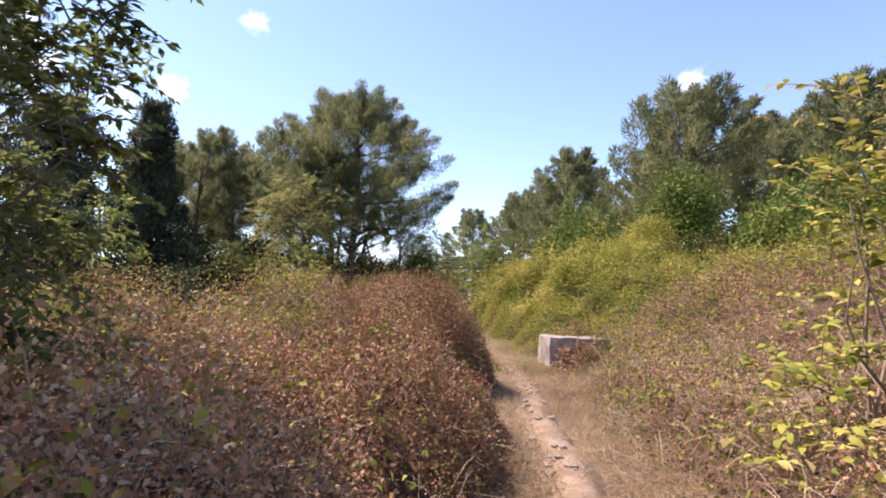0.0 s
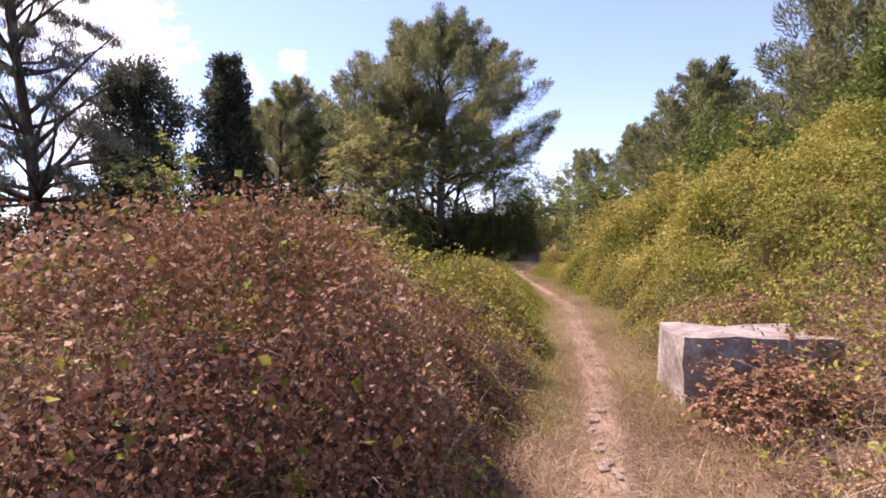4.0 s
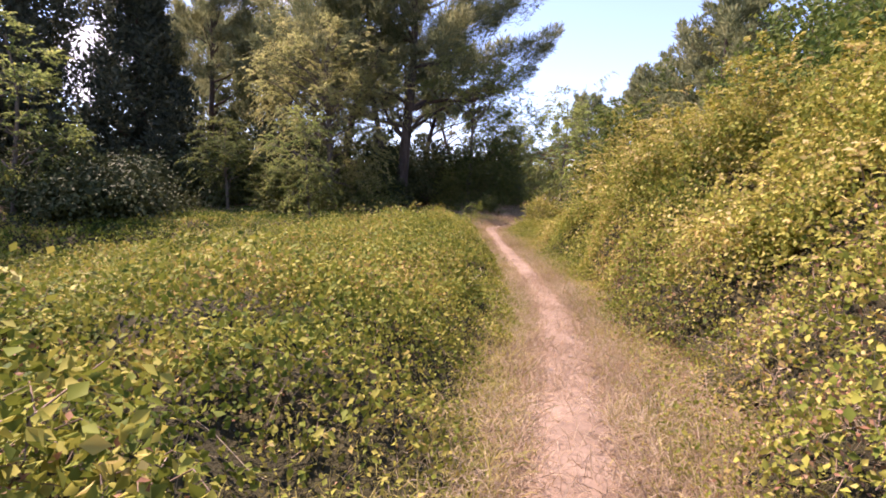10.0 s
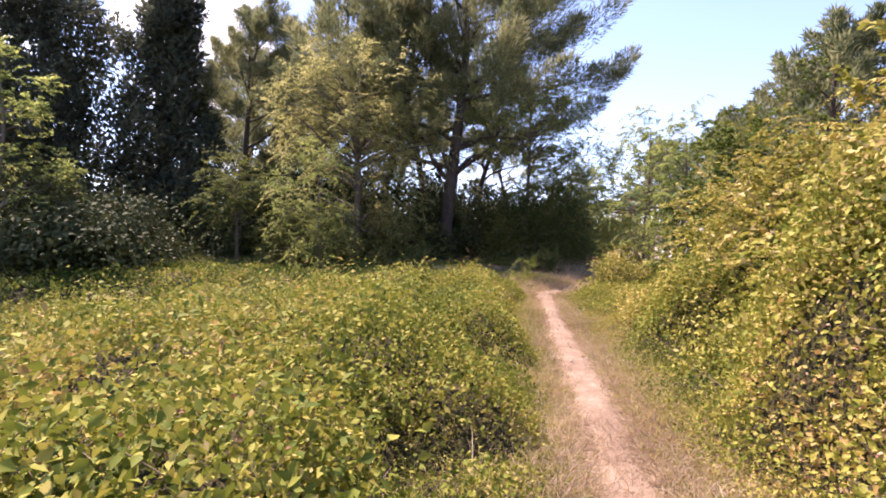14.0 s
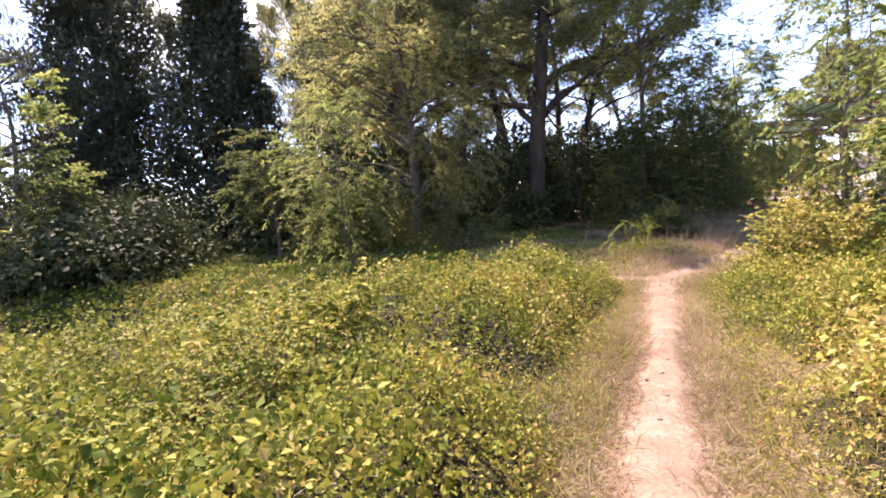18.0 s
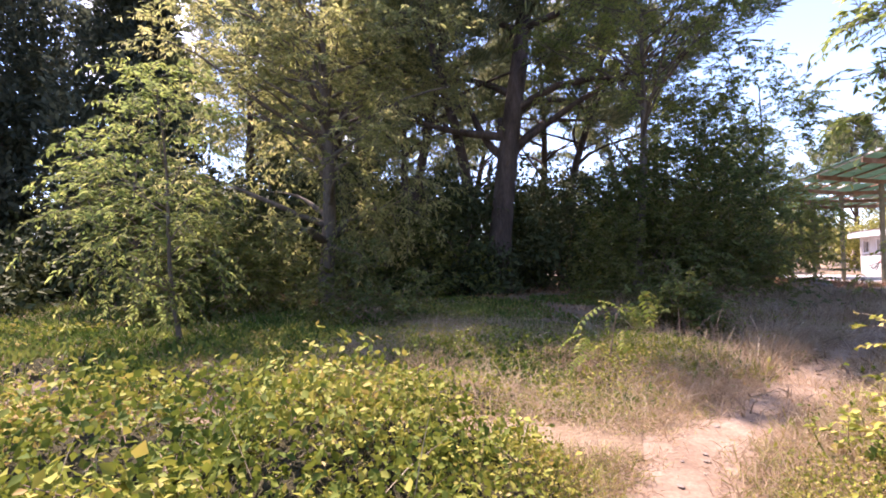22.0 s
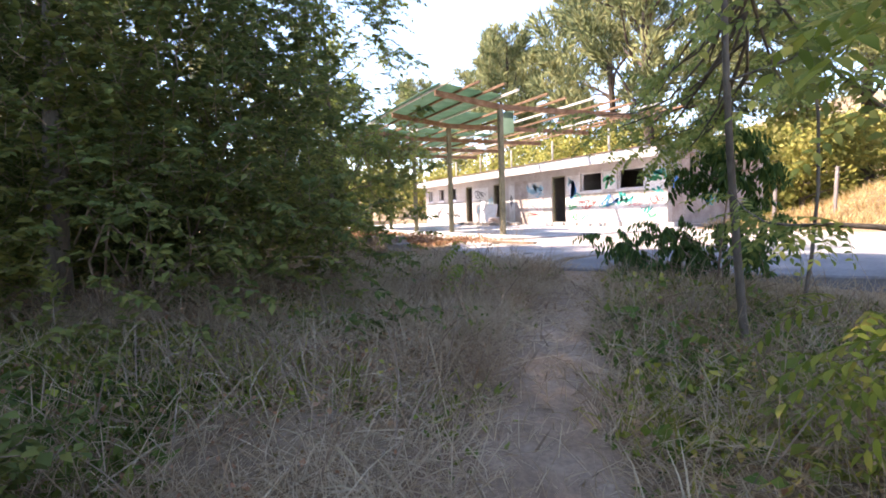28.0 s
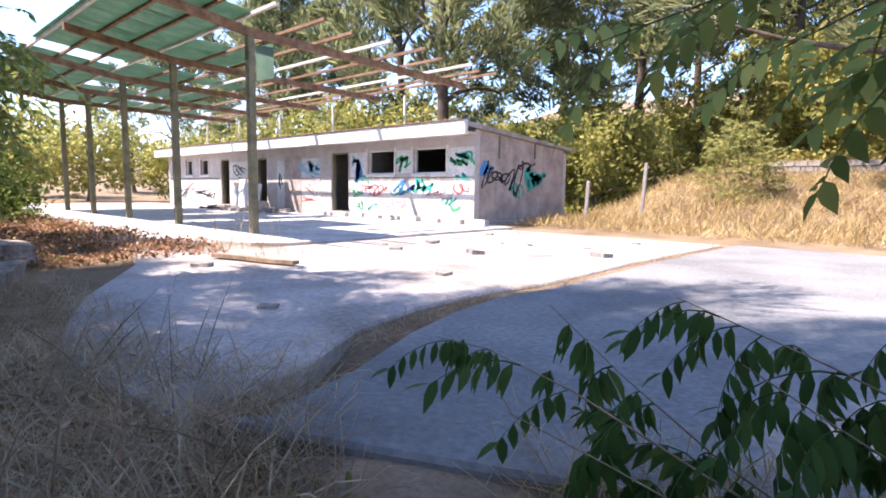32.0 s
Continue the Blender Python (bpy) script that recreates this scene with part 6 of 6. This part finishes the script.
# ---- plants with feathered leaves ----
def pinnate_mesh(name, mat, pairs=7, length=.34, leaflet=(.07, .032), droop=.35, fall=0.0):
    """One compound leaf along +x: a curved rachis and paired leaflets, base at the origin."""
    s = Soup()
    t = np.linspace(0, 1, 6)
    line = np.stack([t * length, 0 * t, .08 * length * np.sin(t * 2) - droop * length * t ** 2], -1)
    s.add(*tube(line, np.linspace(.0028, .001, 6), 4))
    pos, d = [], []
    for k in range(pairs):
        f = (k + .6) / pairs
        c = np.array([np.interp(f, t, line[:, i]) for i in range(3)])
        for side in (-1, 1):
            pos.append(c)
            d.append((.35, side * (1 - .6 * fall), -.25 - .2 * rng.random() - 1.1 * fall))
    pos.append(line[-1])
    d.append((1, 0, -.4))
    n = len(pos)
    ln = leaflet[0] * rng.uniform(.85, 1.1, n)
    s.add(*leaf_arrays(np.array(pos), unit(np.array(d)), unit(np.array([0, 0, 1.]) + rand_dirs(n) * .2), ln, leaflet[1] * ln / leaflet[0], True))
    return s.mesh(name, mat)


def pinnate_tree(name, base, height, girth, reach, n_branch, leaf_me, n_leaf, label, bark="bark_pale", low=.35, lean=(0, 0), category="tree", hang=.35, spread=1.0, boughs=()):
    """A slender tree: trunk, branches, and every feathered leaf a piece of its own."""
    bz = float(ground_z(*base)) - .08
    root = np.array([base[0], base[1], bz])
    t = thing(name, *root, label, category)
    top = root + np.array([lean[0], lean[1], height])
    line = bend(root, top, 10, 0, .03)
    rad = girth * np.linspace(1, .2, 10)
    under("trunk", Soup().add(*tube(line - root, rad, 8)).mesh("trunk", M[bark], True), t)
    ways = []
    for k in range(n_branch):
        h = low + (1 - low) * (k + rng.random()) / n_branch
        i = h * 9
        a = line[min(int(i), 8)] + (line[min(int(i), 8) + 1] - line[min(int(i), 8)]) * (i % 1)
        az = k * 2.399 + rng.uniform(-.5, .5)
        r = reach * (1.1 - .6 * h) * rng.uniform(.6, 1.1)
        ways.append((a, a + np.array([math.cos(az) * r * spread, math.sin(az) * r * spread, r * rng.uniform(.1, .6)]), np.interp(i, range(10), rad) * .45))
    for a, b in boughs:
        ways.append((np.array(a), np.array(b), girth * .4))
    for a, b, r0 in ways:
        q = bend(a, b, 7, -.06 * np.linalg.norm(b - a), .09)
        br = under("branch", Soup().add(*tube(q - root, np.linspace(r0, .0015, 7), 5)).mesh("branch", M[bark], True), t)
        for j in range(n_leaf):
            f = rng.uniform(.12, 1.0) ** .7
            c = np.array([np.interp(f, np.linspace(0, 1, 7), q[:, i]) for i in range(3)]) - root
            away = unit(np.array(b - a) * np.array([1, 1, 0]) + 1e-3)
            yaw = math.atan2(away[1], away[0]) + rng.choice((-1, 1)) * rng.uniform(.3, 1.6)
            lf = new("leaf", leaf_me)
            lf.parent = br
            k = rng.uniform(.7, 1.2)
            lf.matrix_basis = Matrix.LocRotScale(tuple(c), Euler((rng.normal() * .3, hang + rng.normal() * .3, yaw)), (k, k, k))
    return t


robinia_leaf = pinnate_mesh("leaf", M["robinia"], 7, .26, (.055, .028))
sapling_leaf = pinnate_mesh("leaf", M["robinia"], 7, .28, (.07, .036), .3)
drooping_leaf = pinnate_mesh("leaf", M["kid_leaf"], 6, .24, (.1, .036), .5, 1.0)
sprout_leaf = pinnate_mesh("leaf", M["sprout"], 7, .34, (.085, .035), .3)

pinnate_tree("robinia_sapling", (11.85, -12.3), 6.4, .033, 2.4, 17, sapling_leaf, 10, "slim robinia sapling with spreading feathery boughs beside the yard", low=.3,
             boughs=(((11.85, -12.3, 2.3), (9.25, -12.1, 1.75)), ((11.85, -12.3, 2.4), (9.5, -11.4, 1.8)), ((11.85, -12.3, 1.9), (9.9, -11.6, 1.5)), ((11.85, -12.3, 2.2), (9.3, -11.0, 1.9)), ((11.85, -12.3, 2.2), (10.0, -10.6, 1.7)), ((11.85, -12.3, 1.7), (10.4, -11.0, 1.35)), ((11.85, -12.3, 2.1), (9.3, -11.6, 1.52)), ((11.85, -12.3, 2.0), (9.6, -11.4, 1.42)), ((11.85, -12.3, 1.9), (9.95, -11.25, 1.2)), ((11.85, -12.3, 2.1), (10.1, -10.8, 1.5)), ((11.85, -12.3, 2.2), (9.45, -11.9, 1.42)), ((11.85, -12.3, 2.1), (9.35, -11.2, 1.3)), ((11.85, -12.3, 1.9), (9.6, -10.8, 1.25)), ((11.85, -12.3, 2.3), (10.9, -10.3, 1.8))))
pinnate_tree("robinia_sapling", (11.57, -11.16), 5.2, .018, 1.4, 14, sapling_leaf, 12, "thin robinia sapling at the edge of the yard", low=.35)
pinnate_tree("robinia_sapling", (12.35, -11.0), 5.4, .035, 1.8, 18, sapling_leaf, 15, "thin robinia sapling beside the concrete yard", low=.45)
pinnate_tree("robinia_sapling", (13.6, -13.6), 4.6, .04, 1.3, 10, robinia_leaf, 22, "young robinia in full sun beside the trail", low=.15)
pinnate_tree("robinia_sapling", (14.4, -14.6), 3.2, .03, 1.0, 9, sprout_leaf, 10, "young robinia with yellowing leaves beside the trail", low=.12)
pinnate_tree("drooping_shrub", (10.75, -11.2), 1.9, .014, .45, 5, drooping_leaf, 11, "dark green shrub with long drooping leaflets at the yard's edge", "twig", .45, (0, .25), "shrub", .25, 1.0,
             boughs=tuple(((10.75, -11.2, .02), tip) for tip in ((8.85, -11.3, .38), (9.15, -11.05, .5), (9.5, -10.85, .55), (9.8, -11.3, .5), (10.15, -11.0, .62), (10.4, -11.5, .5), (11.15, -10.9, .62), (11.4, -11.2, .5), (9.3, -11.5, .3), (9.9, -11.7, .35)))
             + (((10.74, -11.05, .95), (10.3, -11.25, 1.15)), ((10.74, -11.0, 1.05), (11.15, -10.8, 1.15)), ((10.74, -10.98, 1.25), (10.35, -10.7, 1.4)), ((10.74, -10.98, 1.3), (11.0, -11.2, 1.45)),
                ((10.75, -11.15, 0.27), (10.11, -11.22, 0.47)), ((10.75, -11.15, 0.16), (10.32, -11.19, 0.36)), ((10.75, -11.15, 0.33), (10.56, -10.96, 0.53)), ((10.75, -11.15, 0.26), (10.83, -10.91, 0.46)), ((10.75, -11.15, 0.16), (11.03, -10.99, 0.36)), ((10.75, -11.15, 0.10), (10.55, -11.27, 0.3)), ((10.75, -11.15, 0.92), (10.7, -10.93, 1.12)), ((10.75, -11.15, 0.94), (10.15, -10.99, 1.14))))
pinnate_tree("robinia_sprout", (15.2, -18.35), .95, .012, .55, 7, sprout_leaf, 3, "sunlit yellow-green robinia sprout beside the thicket", "twig", .15, (.05, .1), "shrub")
pinnate_tree("robinia_sprout", (14.7, -14.9), .8, .01, .4, 6, sprout_leaf, 3, "yellow-green robinia sprout among dry grass", "twig", .2, (0, 0), "shrub")
pinnate_tree("robinia_sprout", (13.2, -13.4), .9, .01, .45, 6, sprout_leaf, 3, "small robinia sprout beside the trail", "twig", .3, (0, 0), "shrub")
pinnate_tree("robinia_sprout", (9.4, -13.4), .6, .008, .25, 5, sprout_leaf, 3, "small robinia sprout in the dry grass", "twig", .2, (0, 0), "shrub")

# ---- stones and blocks ----
def stone(name, x, y, z, size, turn, mat, label, category="stone", bevel=.03, rough=.02, tilt=0.0):
    bm = box_bm(-size[0] / 2, size[0] / 2, -size[1] / 2, size[1] / 2, 0, size[2])
    bmesh.ops.subdivide_edges(bm, edges=bm.edges[:], cuts=5, use_grid_fill=True)
    lumps(bm, rough * 2.2, 1.7)
    lumps(bm, rough, 6.0)
    ob = part(name, bm, mat)
    ob.matrix_basis = pose(x, y, z, tilt, 0, turn)
    return tagged(ob, label, category)


stone("concrete_block", 40.2, -21.13, -.94, (.95, 1.25, .72), -14, M["stone_block"], "big weathered concrete block half hidden in brambles", "block", rough=.022, tilt=-2)
stone("kerb_stone", 1.0, -11.4, -.35, (1.5, .45, .5), 12, M["stone_block"], "broken concrete kerb piece at the yard's edge", "block", rough=.03)
stone("kerb_stone", 2.9, -11.7, -.38, (1.1, .5, .42), -20, M["stone_block"], "broken concrete kerb piece at the yard's edge", "block", rough=.03)
for k in range(110):
    i = rng.integers(3, 10) if k < 70 else rng.integers(8, len(TRAIL) - 8)
    f = rng.random()
    c = TRAIL[i] * (1 - f) + TRAIL[i + 1] * f + rng.normal(size=2) * .1
    r = rng.uniform(.012, .045 if k < 70 else .026)
    bm = bmesh.new()
    bmesh.ops.create_icosphere(bm, subdivisions=2, radius=r)
    lumps(bm, r * .6, 22)
    for v in bm.verts:
        v.co.z *= .5
    ob = part("pebble", bm, M["gravel"])
    ob.rotation_euler = (0, 0, rng.random() * 6)
    ob.location = (c[0], c[1], float(ground_z(c[0], c[1])) + .012 + r * .2)
    tagged(ob, "small flat stone lying on the trail", "stone", "stones on the trail")

stems("green_grass", M["grass_green"], 17.5, 41, -27, -14, 42000, .17, 1.3, "tufts of green grass on the verges of the trail", lambda x, y: smooth(.22, .4, track_gap(x, y)) * smooth(1.2, .7, np.abs(y - trail_y(x))) * (.35 + .65 * smooth(-.1, .5, wave(x, y, 1.3, 2.))), .0052, .1, .4, 1.2)

stems("dry_stalks", M["stalk"], 6.4, 15.5, -17.5, -11.2, 5200, .62, 1.5, "tangled broken straw on the slope to the yard", lambda x, y: smooth(.32, .6, track_gap(x, y)) * smooth(-10.8, -11.5, y - .25 * (x - 8)) * (.55 + .45 * wave(x, y, 1.9, 2.)), .0075, .05, .35)
stems("dry_stalks", M["twig"], 6.4, 15.5, -17.5, -11.2, 2600, .7, 2.2, "fallen grey twigs among the dry grass", lambda x, y: smooth(.35, .7, track_gap(x, y)) * smooth(-10.8, -11.5, y - .25 * (x - 8)), .008, .05, .15)
stems("dry_stalks", M["stalk"], 36, 52, -28, -17, 9000, .55, 1.2, "bleached straw tangled on the dry bank", lambda x, y: smooth(.35, .8, y - trail_y(x)) * smooth(4.5, 2, y - trail_y(x)) * (.55 + .45 * wave(x, y, 1.3, 1.)), .006, .2, .4)

stems("dry_grass", M["grass_dry"], 9, 52, -30, -12, 42000, .1, 3.2, "trodden straw lying on the trail", lambda x, y: smooth(.36, .12, np.abs(track_gap(x, y) - .2)) * (.35 + .5 * wave(x, y, 2.7, 1.)) * (.5 + .5 * smooth(37, 41, x)), .004, 0, .15, .55)
stems("dry_grass", M["grass_dry"], 24, 51, -30, -16, 26000, .34, 1.0, "tall dry grass leaning in from the verges", lambda x, y: smooth(.2, .34, track_gap(x, y)) * smooth(.8, .5, np.abs(y - trail_y(x))) * smooth(.0, .5, wave(x, y, 1.1, 3.)), .0045, 0, .5, .85)
stems("green_grass", M["grass_green"], 17.5, 41, -27, -14, 30000, .28, 1.0, "long green grass at the foot of the brambles", lambda x, y: smooth(.3, .45, trail_y(x) - y) * smooth(1.3, .8, trail_y(x) - y), .0055, .1, .5, 1.3)

# paler olive_leaf puts the backlight into the colour of these far sprays
shoots("bramble_canes", M["olive_leaf"], 17.5, 36, -33, -24.5, 620, .075, lambda x, y: .8 + 0 * x, "backlit bramble sprays at the far side of the field", .7)
stems("dry_grass", M["grass_dry"], 9.5, 18, -32, -21, 60000, .3, 1.4, "short dry grass along the field's edge under the trees", lambda x, y: (.3 + .7 * smooth(.1, .35, track_gap(x, y))) * (.5 + .5 * wave(x, y, 1.2, 1.)), .0055, .1, .45)
stems("green_grass", M["grass_green"], 9.5, 18, -32, -19.5, 42000, .22, 1.2, "green grass along the field's edge under the trees", lambda x, y: smooth(.1, .4, track_gap(x, y)) * smooth(-.2, .4, wave(x, y, .9, 3.)), .006, .1, .45)
stems("dry_stalks", M["stalk"], 38, 51, -32, -22, 16000, .4, 1.8, "pale broken canes among the withered brambles", lambda x, y: brown_share(x, y) * (cover_height(x, y) > .25), .005, .85, .35)
stems("green_weeds", M["hedge"], 7, 15.5, -18, -11.5, 30000, .07, 2.5, "low green weeds among the dry grass", lambda x, y: slope_to_yard(x, y) * smooth(-.1, .4, wave(x, y, 1.7, 4.)), .036, .1)
stems("dry_grass", M["grass_dry"], 9, 16.6, -17.6, -11.8, 26000, .22, 3.0, "straw and litter lying on the shaded trail", lambda x, y: smooth(.5, .2, track_gap(x, y)) * (.4 + .6 * smooth(-.3, .4, wave(x, y, 2.9, 2.))), .0055, 0, .2)
stems("dry_stalks", M["twig"], 9, 16.6, -17.6, -11.8, 5000, .16, 3.5, "dead leaves and bits of twig on the shaded trail", lambda x, y: smooth(.5, .2, track_gap(x, y)) * (.5 + .5 * wave(x, y, 2.3, 1.)), .016, 0, .1)
stems("dry_grass", M["grass_dry"], 28, 42, -25, -18, 30000, .17, 2.2, "straw bent over the edges of the trail", lambda x, y: smooth(.34, .2, np.abs(track_gap(x, y) - .2)) * (.3 + .7 * smooth(-.4, .4, wave(x, y, 2.1, 3.))), .0045, 0, .35, .6)
stems("green_weeds", M["hedge"], 9.2, 12.6, -13.6, -10.4, 9000, .075, 2.2, "green leaves of low weeds at the yard's edge", lambda x, y: smooth(.25, .5, track_gap(x, y)) * smooth(-10.7, -11.2, y - .25 * (x - 8)) * smooth(-.3, .4, wave(x, y, 1.9, 1.)) * (x > 10.2), .04, .1)
stems("green_weeds", M["hedge"], 8, 16.4, -24.5, -16.2, 60000, .11, 1.5, "low dark green undergrowth in the shade of the trees", lambda x, y: smooth(.5, .9, track_gap(x, y)) * smooth(-.5, .3, wave(x, y, 1.1, 2.)), .055, .3)
stems("green_weeds", M["hedge"], 9.5, 18, -33, -24, 50000, .13, 1.4, "low dark green weeds along the field's edge", lambda x, y: smooth(.2, .5, track_gap(x, y)) * smooth(-.8, .1, wave(x, y, 1.2, 1.)), .06, .3)
